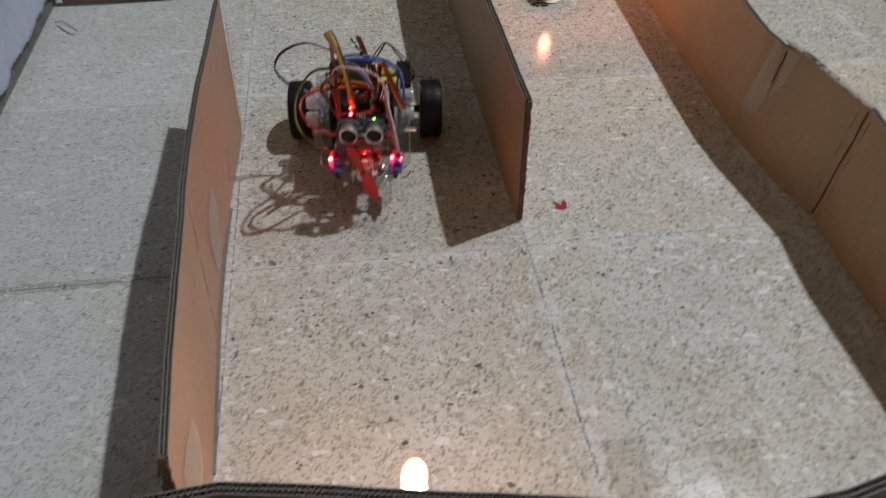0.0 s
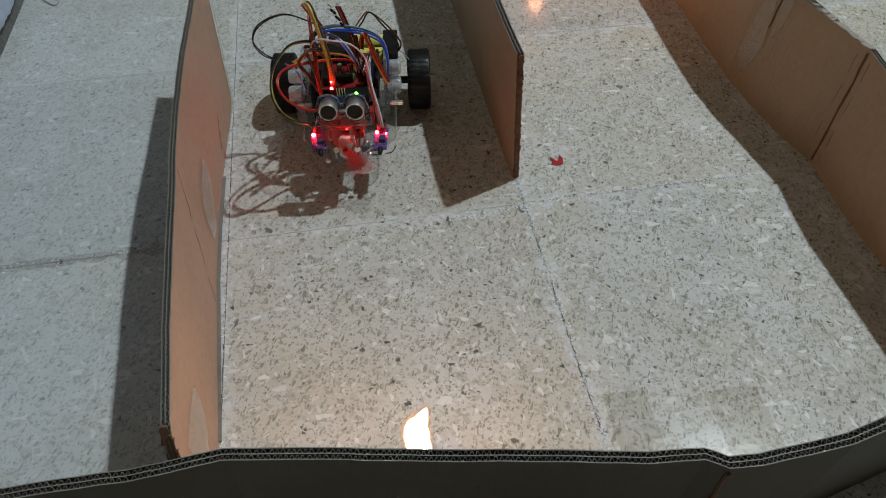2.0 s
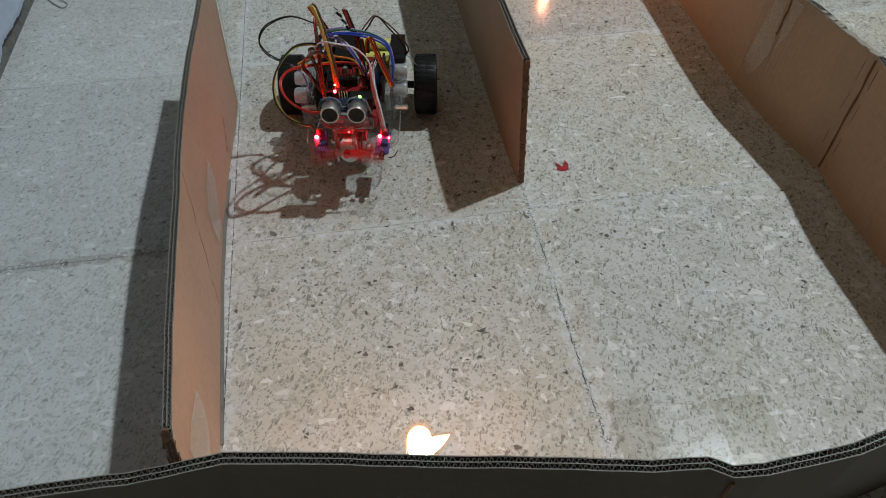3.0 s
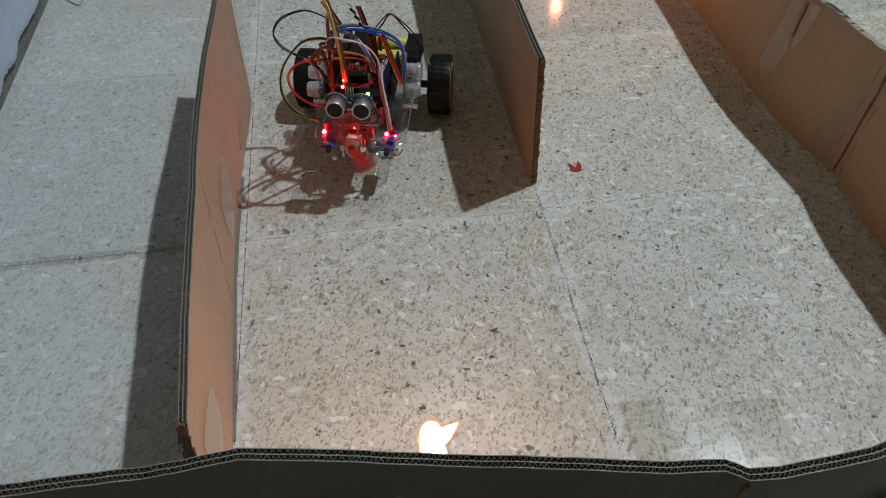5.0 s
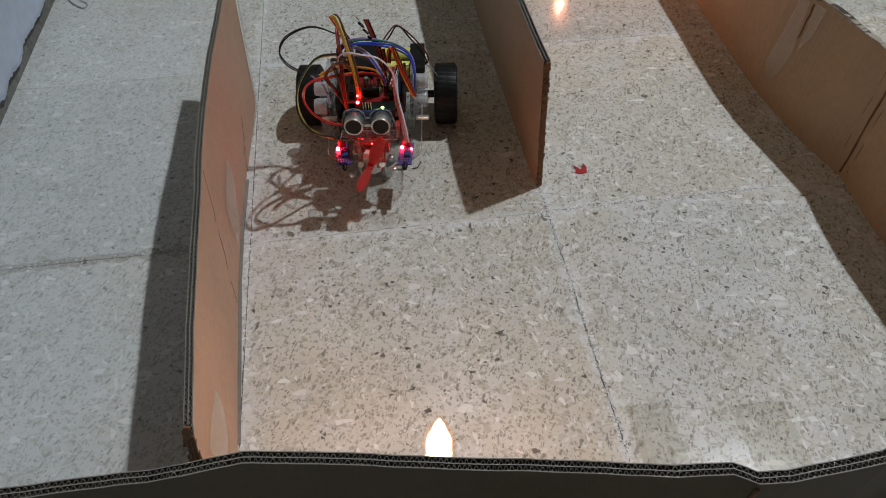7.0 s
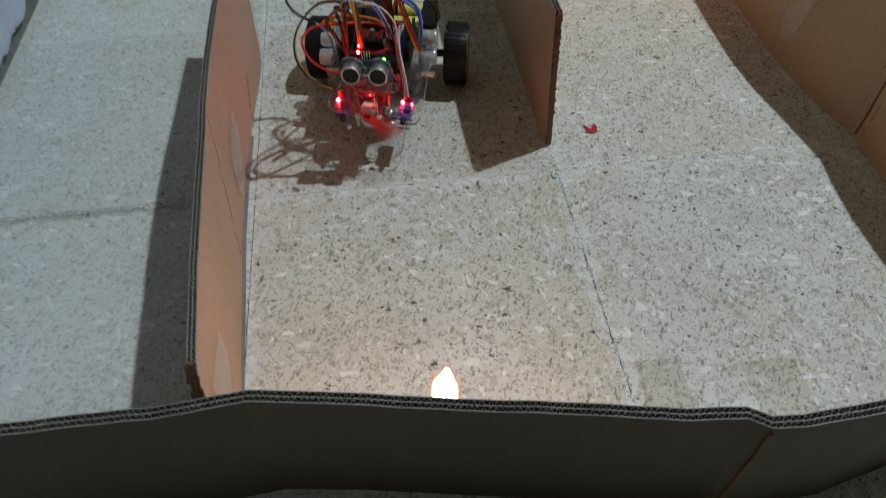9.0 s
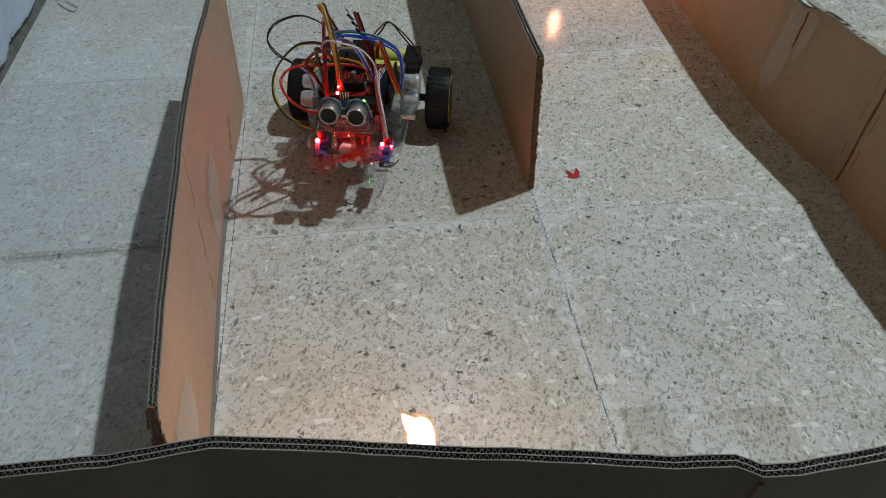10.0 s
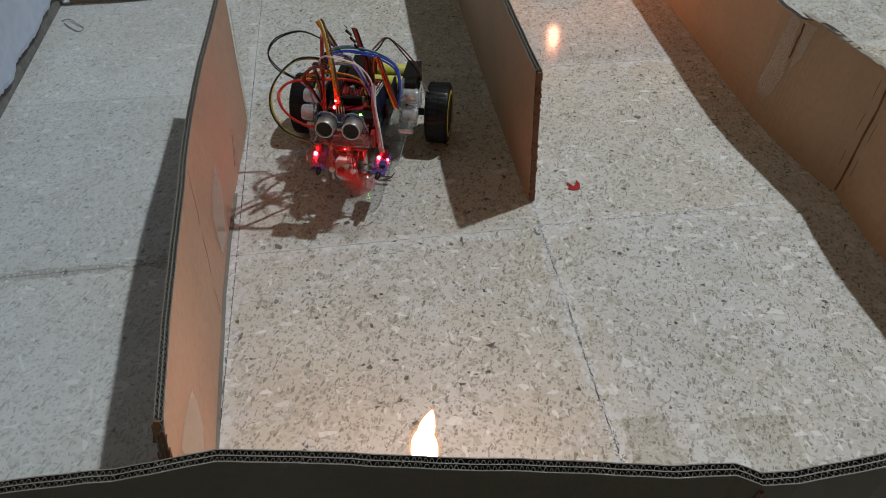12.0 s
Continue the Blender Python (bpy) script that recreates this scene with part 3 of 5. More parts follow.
# right-hand wall, folded
RIGHT = [(0.3175, 1.0), (0.3135, 0.60), (0.310, 0.43), (0.305, 0.297), (0.301, 0.168), (0.3035, 0.130), (0.307, 0.094), (0.314, 0.049), (0.325, 0.007), (0.319, -0.065), (0.3195, -0.14), (0.319, -0.235), (0.318, -0.285)]
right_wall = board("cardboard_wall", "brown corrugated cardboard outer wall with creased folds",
                   RIGHT, lambda s: 0.133 + 0.006 * min(1.0, max(0.0, (s - 0.86) / 0.03)) + 0.0035 * noise.noise((s * 8, 4, 4)), thick=0.0055, paper=KRAFT_HALF_SHADE)
for o in right_wall.children:
    for v in o.data.vertices:
        # the top leans out by the fold
        v.co.x += 0.008 * v.co.z / 0.14 * math.exp(-((v.co.y - 0.075) / 0.06) ** 2)


def right_face(y, z, out=0.0):
    """The inner face of the right-hand wall, a little proud of it."""
    rows = sorted((b, a) for a, b in RIGHT)
    base = float(np.interp(y, [r[0] for r in rows], [r[1] for r in rows]))
    return (base - 0.0031 - out + 0.008 * z / 0.14 * math.exp(-((y - 0.075) / 0.06) ** 2), y, z)


for y0, z0, y1, z1, wide in ((0.0073, 0.004, 0.0090, 0.136, 0.0026), (-0.0020, 0.010, 0.0000, 0.130, 0.0006), (0.0170, 0.010, 0.0185, 0.130, 0.0006), (0.1320, 0.090, 0.1300, 0.131, 0.0026)):
    groove(right_wall, right_face(y0, z0), right_face(y1, z1), wide)
patch("tape", TAPE, right_wall, [right_face(y, z) for y, z in ((0.150, 0.131), (0.136, 0.131), (0.134, 0.100), (0.130, 0.070), (0.138, 0.040), (0.150, 0.022), (0.164, 0.040), (0.156, 0.085))], "clear tape over a fold", 0.0008, (-1, -0.1, 0))
patch("tape", TAPE, right_wall, [right_face(y, z) for y, z in ((0.128, 0.134), (0.112, 0.135), (0.116, 0.098), (0.126, 0.078))], "clear tape over a fold", 0.0008, (-1, -0.1, 0))
bm = bmesh.new()
for i in range(30):
    s = i / 29
    q = Vector((0.3065 + 0.020 * s, 0.138 - 0.125 * s, 0.1385 + 0.0018 * noise.noise((s * 30, 0, 0))))
    box(bm, q, (0.0062, 0.0058, 0.0014 + 0.0006 * (i % 3)), 0.0004, Euler((0.10 * math.sin(i), 0.16 * math.cos(i * 1.7), 0.13 + 0.15 * math.sin(i * 2.3))).to_matrix().to_4x4())
part("frayed_edge", bm, kraft("frayed_paper", (0.34, 0.30, 0.25)), right_wall, "frayed pale paper edge")

# front wall across both lanes
FRONT = [(-0.66, -0.292), (-0.40, -0.2925), (-0.30, -0.2935), (-0.265, -0.2905), (-0.209, -0.2985), (-0.081, -0.322), (-0.018, -0.334), (0.014, -0.3375), (0.026, -0.3445),
         (0.045, -0.346), (0.104, -0.3425), (0.20, -0.322), (0.29, -0.301), (0.318, -0.292)]
front_wall = board("cardboard_wall", "brown double corrugated cardboard strip, its outer face coloured dark for shade",
                   FRONT, lambda s: 0.1295 + 0.0012 * math.sin(s * 21), thick=0.0072, pitch=0.0037, face=KRAFT_SHADED)
for o in front_wall.children:
    for v in o.data.vertices:
        d = (Vector((v.co.x, v.co.y, 0)) - Vector((0.028, -0.345, 0))).length
        v.co.z += (v.co.z > 0.05) * (-0.0022 * math.exp(-(d / 0.008) ** 2) - 0.0015 * math.exp(-((v.co.x + 0.318) / 0.01) ** 2))
groove(front_wall, (0.026, -0.3490, 0.004), (0.0255, -0.3492, 0.124), 0.003)
groove(front_wall, (0.205, -0.3252, 0.004), (0.203, -0.3256, 0.126), 0.003)

# far pieces of the maze
board("cardboard_wall", "low brown cardboard strip against the room wall", [(-0.585, 0.580), (-0.45, 0.578), (-0.33, 0.584)], lambda s: 0.12, thick=0.005, paper=KRAFT_HALF_SHADE)
# strip added so that its shadow darkens the floor past the right wall
board("cardboard_wall", "brown cardboard strip added to cast the shadow past the right wall", [(0.735, 0.20), (0.732, 0.45), (0.73, 0.95)], lambda s: 0.13, thick=0.005, paper=KRAFT_HALF_SHADE)


# ---- candles ----
def candle(name, label, x, y, tall, wax_r):
    c = thing(name, label, "candle", "burning candles", m=pose(x, y, 0))
    bm = bmesh.new()
    lathe(bm, [(wax_r * 1.5, 0.0009), (wax_r * 1.6, 0.002), (wax_r * 1.15, 0.0045), (wax_r, 0.010), (wax_r * 0.98, tall - 0.006), (wax_r * 0.93, tall - 0.001),
               (wax_r * 0.78, tall), (wax_r * 0.5, tall - 0.0022), (0.0008, tall - 0.003)], sides=28)
    part("wax", bm, WAX, c, smooth=True)
    bm = bmesh.new()
    tube(bm, smooth_line([(0, 0, tall - 0.004), (0.0004, 0, tall + 0.004), (0.0018, 0.0004, tall + 0.008)], 4), 0.0008)
    part("wick", bm, SOOT, c)
    return c


def flame(name, label, tall, wide, fire, tip):
    """A round-bellied flame with a tongue of its own above; each in a bright core and two thin glare shells."""
    belly = [(0.0012, 0.0), (0.34, 0.05), (0.46, 0.16), (0.50, 0.32), (0.50, 0.50), (0.45, 0.68), (0.35, 0.83), (0.20, 0.94), (0.02, 1.0)]
    tongue = [(0.0012, 0.0), (0.30, 0.08), (0.42, 0.22), (0.44, 0.38), (0.38, 0.55), (0.27, 0.72), (0.14, 0.88), (0.02, 1.0)]

    def zone(nm, prof, h, w, mat, parent, text):
        bm = bmesh.new()
        lathe(bm, [(max(0.0004, r * w) if i else 0.0012, z * h) for i, (r, z) in enumerate(prof)], sides=16)
        return part(nm, bm, mat, parent, text, smooth=True)

    ob = zone(name, belly, tall, wide, fire, None, "")
    up = zone("tongue", tongue, tip, wide * 0.66, fire, ob, "pointed moving tip of the flame")
    for f, mat in ((1.16, FLAME_GLARE), (1.40, FLAME_HALO)):
        zone("flame_mantle", belly, tall * (1 + (f - 1) * 0.5), wide * f, mat, ob, "orange glare round the flame, built as a thin shell")
        zone("flame_mantle", tongue, tip * (1 + (f - 1) * 0.5), wide * 0.66 * f, mat, up, "orange glare round the flame, built as a thin shell")
    tagged(ob, label, "flame", "candle flames")
    return ob, up


candle("candle", "short white candle burning behind the front cardboard wall", -0.148, -0.270, 0.056, 0.0105)
candle("candle", "short white candle on a soot-stained floor patch", 0.156, 0.522, 0.068, 0.0100)
flame_near, tongue_near = flame("flame", "bright yellow-white candle flame flickering in the draught", 0.035, 0.0172, FLAME, 0.030)
flame_far, tongue_far = flame("flame", "bright yellow-white candle flame burning upright", 0.016, 0.0078, FLAME_FAR, 0.011)
bm = bmesh.new()
crumb = random.Random(21)
for i in range(46):
    a, r = crumb.uniform(0, 6.283), 0.016 * crumb.random() ** 0.7
    s = crumb.uniform(0.0010, 0.0034)
    box(bm, (0.136 + r * math.cos(a) * 1.2, 0.509 + r * math.sin(a) * 0.7, 0.0009), (s * 1.5, s, 0.0006), 0.0001, Euler((0, 0, a * 3)).to_matrix().to_4x4())
tagged(part("soot_stain", bm, SOOT), "dark burnt crumbs round the candle foot", "stain")

# ---- small things on the floor ----
bm = bmesh.new()
slab(bm, [(-0.0065, 0.006), (-0.005, -0.001), (-0.008, -0.004), (-0.002, -0.007), (0.005, -0.006), (0.0065, 0.001), (0.004, 0.007), (0.002, 0.001), (-0.001, -0.0015), (-0.003, 0.002)], 0.0, 0.0012)
scrap = part("red_scrap", bm, RED_CRUMB)
scrap.matrix_basis = pose(0.051, 0.056, 0.0008, 8, -6, 0)
tagged(scrap, "small torn scrap of dark red plastic", "scrap")
bm = bmesh.new()
tube(bm, smooth_line([(-0.584, 0.520, 0.0012), (-0.572, 0.520, 0.003), (-0.560, 0.507, 0.0025), (-0.548, 0.494, 0.0012), (-0.552, 0.484, 0.0012), (-0.566, 0.496, 0.0018), (-0.578, 0.512, 0.0012)], 6), 0.0007)
tagged(part("thread", bm, WIRES["grey"]), "loose dark thread by the wall foot", "thread")


# ---- the robot ----
ROBOT = thing("robot_car", "two-wheeled clear acrylic robot with tangled jumper wires and a red fan", "robot")


def rounded(w0, w1, y0, y1, r=0.012):
    """The outline of a plate: half-width w0 at y0 (front), w1 at y1 (rear), with rounded corners."""
    out = []
    for (x, y, a0, rr) in ((w0, y0, -90, r * 1.6), (w1, y1, 0, r), (-w1, y1, 90, r), (-w0, y0, 180, r * 1.6)):
        cx, cy = x - math.copysign(rr, x), y - rr * (1 if y > 0 else -1)
        for k in range(6):
            a = radians(a0 + 90 * k / 5)
            out.append((cx + rr * math.cos(a), cy + rr * math.sin(a)))
    return out


def pcb(name, mat, parent, centre, size, m=None, label=""):
    bm = bmesh.new()
    box(bm, centre, size, 0.0004, m)
    return part(name, bm, mat, parent, label)


def wire(colour, pts, r=0.0011, steps=9):
    bm = bmesh.new()
    tube(bm, smooth_line(pts, steps), r)
    return part("wire", bm, WIRES[colour], ROBOT, colour + " insulated wire", smooth=True)


def ribbon(colours, pts, across, gap=0.0021, r=0.00105):
    """Flat cable: wires side by side."""
    n = len(colours)
    for k, c in enumerate(colours):
        o = Vector(across).normalized() * gap * (k - (n - 1) / 2)
        wire(c, [Vector(p) + o + Vector((0, 0.0006 * math.sin(k * 2 + i), 0.0008 * math.cos(k * 1.7 + i))) for i, p in enumerate(pts)], r)


def wheel(side):
    w = new("wheel")
    w.parent = ROBOT
    w.location = (side * 0.0755, 0.012, 0.034)
    bm = bmesh.new()
    lathe(bm, [(0.0255, -0.0125), (0.030, -0.0128), (0.0325, -0.0115), (0.0338, -0.008), (0.0338, 0.008), (0.0325, 0.0115), (0.030, 0.0128), (0.0255, 0.0125)], (1, 0, 0), sides=48)
    for i in range(36):
        for s in (-1, 1):
            a = 2 * math.pi * (i + 0.25 * s) / 36
            box(bm, (s * 0.0058, 0.0336 * math.cos(a), 0.0336 * math.sin(a)), (0.0100, 0.0036, 0.0005), 0.0001,
                Euler((a + math.pi / 2, 0, 0)).to_matrix().to_4x4())
    part("tyre", bm, RUBBER, w, "black treaded rubber tyre", smooth=True)
    bm = bmesh.new()
    lathe(bm, [(0.0262, -0.0127), (0.0262, 0.0127), (0.0222, 0.0127), (0.0222, 0.002), (0.0222, -0.0127)], (1, 0, 0), sides=36)
    for i in range(6):
        a = 2 * math.pi * i / 6
        box(bm, (0.002 * side, 0.0135 * math.cos(a), 0.0135 * math.sin(a)), (0.006, 0.020, 0.005), 0.0008, Euler((a, 0, 0)).to_matrix().to_4x4())
    lathe(bm, [(0.0055, -0.012), (0.0055, 0.012), (0.0025, 0.012)], (1, 0, 0), sides=16)
    part("rim", bm, YELLOW, w, "yellow plastic six-spoked rim", smooth=True)
    bm = bmesh.new()
    lathe(bm, [(0.0042, -0.034 if side > 0 else 0.010), (0.0042, -0.010 if side > 0 else 0.028)], (1, 0, 0), sides=12)
    part("axle", bm, BLACK, w)
    return w


wheel_a, wheel_b = wheel(1), wheel(-1)

# chassis plates
bm = bmesh.new()
slab(bm, rounded(0.050, 0.050, -0.078, 0.100), 0.0215, 0.0245)
part("chassis_plate", bm, ACRYLIC, ROBOT, "clear acrylic base plate with rounded corners")
bm = bmesh.new()
out = rounded(0.050, 0.050, -0.078, 0.100)
tube(bm, [Vector((x, y, 0.023)) for x, y in out + out[:1]], 0.0007, 5)
part("plate_edge", bm, ACRYLIC_EDGE, ROBOT, "bright polished edge of the acrylic")
bm = bmesh.new()
slab(bm, rounded(0.047, 0.047, -0.052, 0.052, 0.008), 0.0475, 0.0500)
part("upper_plate", bm, ACRYLIC, ROBOT, "clear acrylic upper deck")

bm = bmesh.new()
box(bm, (-0.004, -0.004, 0.0395), (0.066, 0.086, 0.0190), 0.002)
box(bm, (-0.037, -0.004, 0.0570), (0.0030, 0.070, 0.030), 0.0006)
box(bm, (0.0315, 0.008, 0.0540), (0.0030, 0.056, 0.026), 0.0006)
part("controller_case", bm, BLACK, ROBOT, "black plastic case under the boards")

# gear motors in clear cases, with round bosses
for side in (1, -1):
    motor = pcb("gear_motor", CLEAR_CASE, ROBOT, (side * (0.0440 if side > 0 else 0.0520), 0.020 if side > 0 else 0.004, 0.036 if side > 0 else 0.044), (0.0160, 0.062, 0.0225) if side > 0 else (0.0120, 0.088, 0.0380), label="clear-cased gear motor")
    for y, z, r in (((0.001, 0.0655, 0.0086), (-0.007, 0.0470, 0.0096)) if side > 0 else ((-0.022, 0.0730, 0.0074), (-0.036, 0.0610, 0.0084))):
        bm = bmesh.new()
        lathe(bm, [(r * 0.55, 0.0400), (r, 0.0400), (r, 0.0530), (r * 0.88, 0.0555), (r * 0.3, 0.0560)] if side > 0 else
              [(r * 0.3, -0.0630), (r * 0.88, -0.0625), (r, -0.0600), (r, -0.0495), (r * 0.55, -0.0495)], (1, 0, 0), (0, y, z), 20)
        part("boss", bm, BOSS, motor, "shiny clear round boss", smooth=True)
    bm = bmesh.new()
    slab(bm, [(-0.016, -0.032), (0.016, -0.032), (0.016, 0.020), (0.010, 0.034), (-0.010, 0.034), (-0.016, 0.020)], -0.0014, 0.0014)
    bracket = part("motor_bracket", bm, ACRYLIC_EDGE, ROBOT, "clear acrylic motor bracket")
    bracket.matrix_basis = pose(0.0395 if side > 0 else -0.0470, -0.004, 0.050, 90, 0, 90)
    bm = bmesh.new()
    box(bm, (side * 0.0645, 0.012, 0.048), (0.0030, 0.022, 0.034), 0.001)
    part("encoder_disc", bm, BLACK, ROBOT, "black slotted disc behind the wheel")
    for y, z in ((-0.016, 0.030), (-0.022, 0.036), (-0.010, 0.028)):
        bm = bmesh.new()
        lathe(bm, [(0.0016, side * 0.044), (0.0016, side * 0.058)], (1, 0, 0), (0, y, z), 8)
        part("screw", bm, STEEL, ROBOT)

# battery holder at the rear with two wrapped cells
bm = bmesh.new()
box(bm, (0.004, 0.064, 0.0345), (0.080, 0.052, 0.019), 0.0015)
for x, wide in ((-0.035, 0.009), (0.045, 0.017)):
    box(bm, (x, 0.064, 0.0455), (wide, 0.050, 0.024), 0.0012)
box(bm, (0.004, 0.064, 0.044), (0.074, 0.0025, 0.012), 0.0005)
box(bm, (-0.013, 0.064, 0.0545), (0.026, 0.048, 0.013), 0.001)
holder = part("battery_holder", bm, BLACK, ROBOT, "black plastic battery holder")
for y in (0.0505, 0.0775):
    bm = bmesh.new()
    lathe(bm, [(0.004, -0.031), (0.0080, -0.031), (0.0085, -0.030), (0.0085, 0.033), (0.0080, 0.034), (0.004, 0.034)], (1, 0, 0), (0.004, y, 0.0490), 20)
    part("cell", bm, PALE_YELLOW, holder, "pale yellow wrapped battery cell", smooth=True)

# electronics stack
board_a = pcb("controller_board", PCB_DARK, ROBOT, (0, -0.006, 0.0545), (0.056, 0.074, 0.0016), label="dark controller board")
bm = bmesh.new()
for x in (-0.0255, 0.0255):
    box(bm, (x, -0.006, 0.0595), (0.0027, 0.060, 0.0085), 0.0003)
box(bm, (-0.014, 0.026, 0.0605), (0.012, 0.014, 0.0105), 0.0006)
part("header_strip", bm, BLACK, board_a)
board_b = pcb("driver_board", PCB_RED, ROBOT, (-0.002, -0.004, 0.0665), (0.052, 0.064, 0.0016), label="red expansion board full of pin headers")
bm = bmesh.new()
rnd = random.Random(5)
for i in range(9):
    for j in range(3):
        box(bm, (-0.018 + i * 0.0036, -0.016 + j * 0.0055, 0.0712), (0.0007, 0.0007, 0.0080), 0)
for i in range(6):
    box(bm, (0.010 + (i % 3) * 0.004, 0.012 + (i // 3) * 0.004, 0.0712), (0.0007, 0.0007, 0.0080), 0)
part("header_pins", bm, GOLD_PIN, board_b)
for x, y, sx, sy, sz in ((-0.006, 0.010, 0.010, 0.010, 0.003), (0.012, -0.006, 0.006, 0.012, 0.004), (-0.016, 0.018, 0.009, 0.006, 0.008), (0.004, 0.022, 0.014, 0.006, 0.008), (-0.018, -0.027, 0.012, 0.006, 0.006)):
    bm = bmesh.new()
    box(bm, (x, y, 0.0673 + sz / 2), (sx, sy, sz), 0.0004)
    part("chip", bm, BLACK, board_b)
for x, y in ((0.002, -0.022), (0.0075, -0.022), (-0.008, -0.003)):
    bm = bmesh.new()
    lathe(bm, [(0.0026, 0.0673), (0.0026, 0.0745), (0.0022, 0.0750)], (0, 0, 1), (x, y, 0), 12)
    part("capacitor", bm, ALU, board_b, smooth=True)
bm = bmesh.new()
for x in range(2):
    box(bm, (0.012 + 0.0045 * x, -0.033, 0.0700), (0.0035, 0.0035, 0.0045), 0.0004)
part("screw_terminal", bm, PCB_RED, board_b)
bm = bmesh.new()
box(bm, (-0.0105, -0.0560, 0.0760), (0.0095, 0.010, 0.022), 0.0006)
box(bm, (0.012, -0.0450, 0.0640), (0.024, 0.014, 0.012), 0.0006)
part("plug_housing", bm, BLACK, ROBOT, "black jumper plug housing")
bm = bmesh.new()
for x, y, sx, sy in ((-0.022, -0.004, 0.005, 0.050), (0.018, -0.012, 0.005, 0.040), (-0.004, -0.024, 0.022, 0.005), (-0.002, 0.014, 0.026, 0.007), (0.008, 0.000, 0.005, 0.016)):
    box(bm, (x, y, 0.0715), (sx, sy, 0.0085), 0.0004)
part("socket_strip", bm, BLACK, board_b, "black socket strips")
# block added under the sensor bracket to fill out the robot's cast shadow
bm = bmesh.new()
box(bm, (-0.001, -0.0560, 0.0400), (0.036, 0.042, 0.0130), 0.0012)
box(bm, (-0.011, -0.0560, 0.0500), (0.010, 0.030, 0.0080), 0.0008)
box(bm, (0.009, -0.0600, 0.0500), (0.012, 0.020, 0.0080), 0.0008)
part("motor_driver", bm, PCB_RED, ROBOT, "dark red block added under the sensor to fill the robot's shadow")
# upright radio module
up = new("radio_module")
up.parent = ROBOT
up.matrix_basis = pose(0.0262, -0.012, 0.0730, 0, -12, -8)
bm = bmesh.new()
box(bm, (0, 0, 0), (0.0016, 0.042, 0.021), 0.0003)
part("radio_board", bm, PCB_NAVY, up, "dark blue upright module board")
bm = bmesh.new()
box(bm, (-0.0024, 0, 0.0084), (0.0030, 0.038, 0.0050), 0.0003)
part("radio_edge", bm, PCB_RED, up, "red strip with pale marks")
bm = bmesh.new()
for i in range(6):
    box(bm, (-0.0024, -0.014 + i * 0.0056, 0.0111), (0.0012, 0.0034, 0.0005), 0)
box(bm, (0.0005, 0, 0.0107), (0.0007, 0.040, 0.0006), 0)
box(bm, (0.0011, 0, 0.0086), (0.0005, 0.036, 0.0005), 0)
part("marking", bm, WHITE_PLASTIC, up)
# red side plate below the sensor
pcb("side_board", PCB_RED, ROBOT, (0.0275, -0.072, 0.060), (0.0040, 0.010, 0.016), label="small red board beside the sensor")


def led(name, mat, parent, at, r, label):
    bm = bmesh.new()
    bmesh.ops.create_icosphere(bm, subdivisions=2, radius=r)
    bmesh.ops.translate(bm, vec=at, verts=bm.verts)
    return part(name, bm, mat, parent, label, smooth=True)


led("power_led", LED_RED_SMALL, board_b, (-0.0116, -0.0632, 0.0878), 0.0017, "lit red power lamp")
led("power_led", LED_RED_SMALL, board_b, (-0.0120, -0.0560, 0.0905), 0.0011, "lit red power lamp")
led("power_led", LED_RED_SMALL, board_b, (0.0015, -0.0885, 0.0560), 0.0006, "lit red power lamp")
led("status_led", LED_GREEN, board_a, (0.0116, -0.0530, 0.0732), 0.0018, "lit green status lamp")
led("status_led", LED_GREEN, board_a, (0.0055, -0.0548, 0.0720), 0.0008, "lit green status lamp")

# ultrasonic sensor on a clear bracket
sonar = pcb("ultrasonic_board", PCB_BLUE, ROBOT, (0, -0.0855, 0.0850), (0.046, 0.0016, 0.0205), label="blue ultrasonic sensor board")
for x in (-0.0131, 0.0131):
    bm = bmesh.new()
    lathe(bm, [(0.0088, 0.0), (0.0093, 0.0006), (0.0093, 0.0135), (0.0090, 0.0143), (0.0080, 0.0143), (0.0076, 0.0128), (0.0076, 0.0122)], (0, -1, 0.10), (x, -0.0865, 0.0855), 32)
    can = part("transducer", bm, ALU, sonar, "round silver transducer can", smooth=True)
    bm = bmesh.new()
    lathe(bm, [(0.0075, 0.0119), (0.0075, 0.0126), (0.001, 0.0129)], (0, -1, 0.10), (x, -0.0865, 0.0855), 24)
    part("mesh", bm, MESHGREY, can, "dark mesh face")
bm = bmesh.new()
box(bm, (0, -0.0880, 0.0800), (0.0085, 0.0035, 0.0035), 0.0012)
part("crystal", bm, STEEL, sonar, smooth=True)
bm = bmesh.new()
for i in range(4):
    box(bm, (-0.0038 + i * 0.00254, -0.0835, 0.0985), (0.0007, 0.0007, 0.009), 0)
part("pin", bm, GOLD_PIN, sonar)
bm = bmesh.new()
prof = [(-0.0270, 0.0640), (0.0270, 0.0640), (0.0270, 0.080)]
for i in range(7):
    a = radians(0 + 30 * i)
    prof.append((0.0131 + 0.0112 * math.cos(a), 0.0885 + 0.0112 * math.sin(a)))
for i in range(7):
    a = radians(0 + 30 * i)
    prof.append((-0.0131 + 0.0112 * math.cos(a), 0.0885 + 0.0112 * math.sin(a)))
prof.append((-0.0270, 0.080))
tmp = bmesh.new()
slab(tmp, prof, -0.0012, 0.0012)
bmesh.ops.transform(tmp, matrix=pose(0, -0.0890, 0, 90, 0, 0), verts=tmp.verts)
join(bm, tmp)
box(bm, (-0.001, -0.0840, 0.0630), (0.056, 0.014, 0.0022), 0.0004)
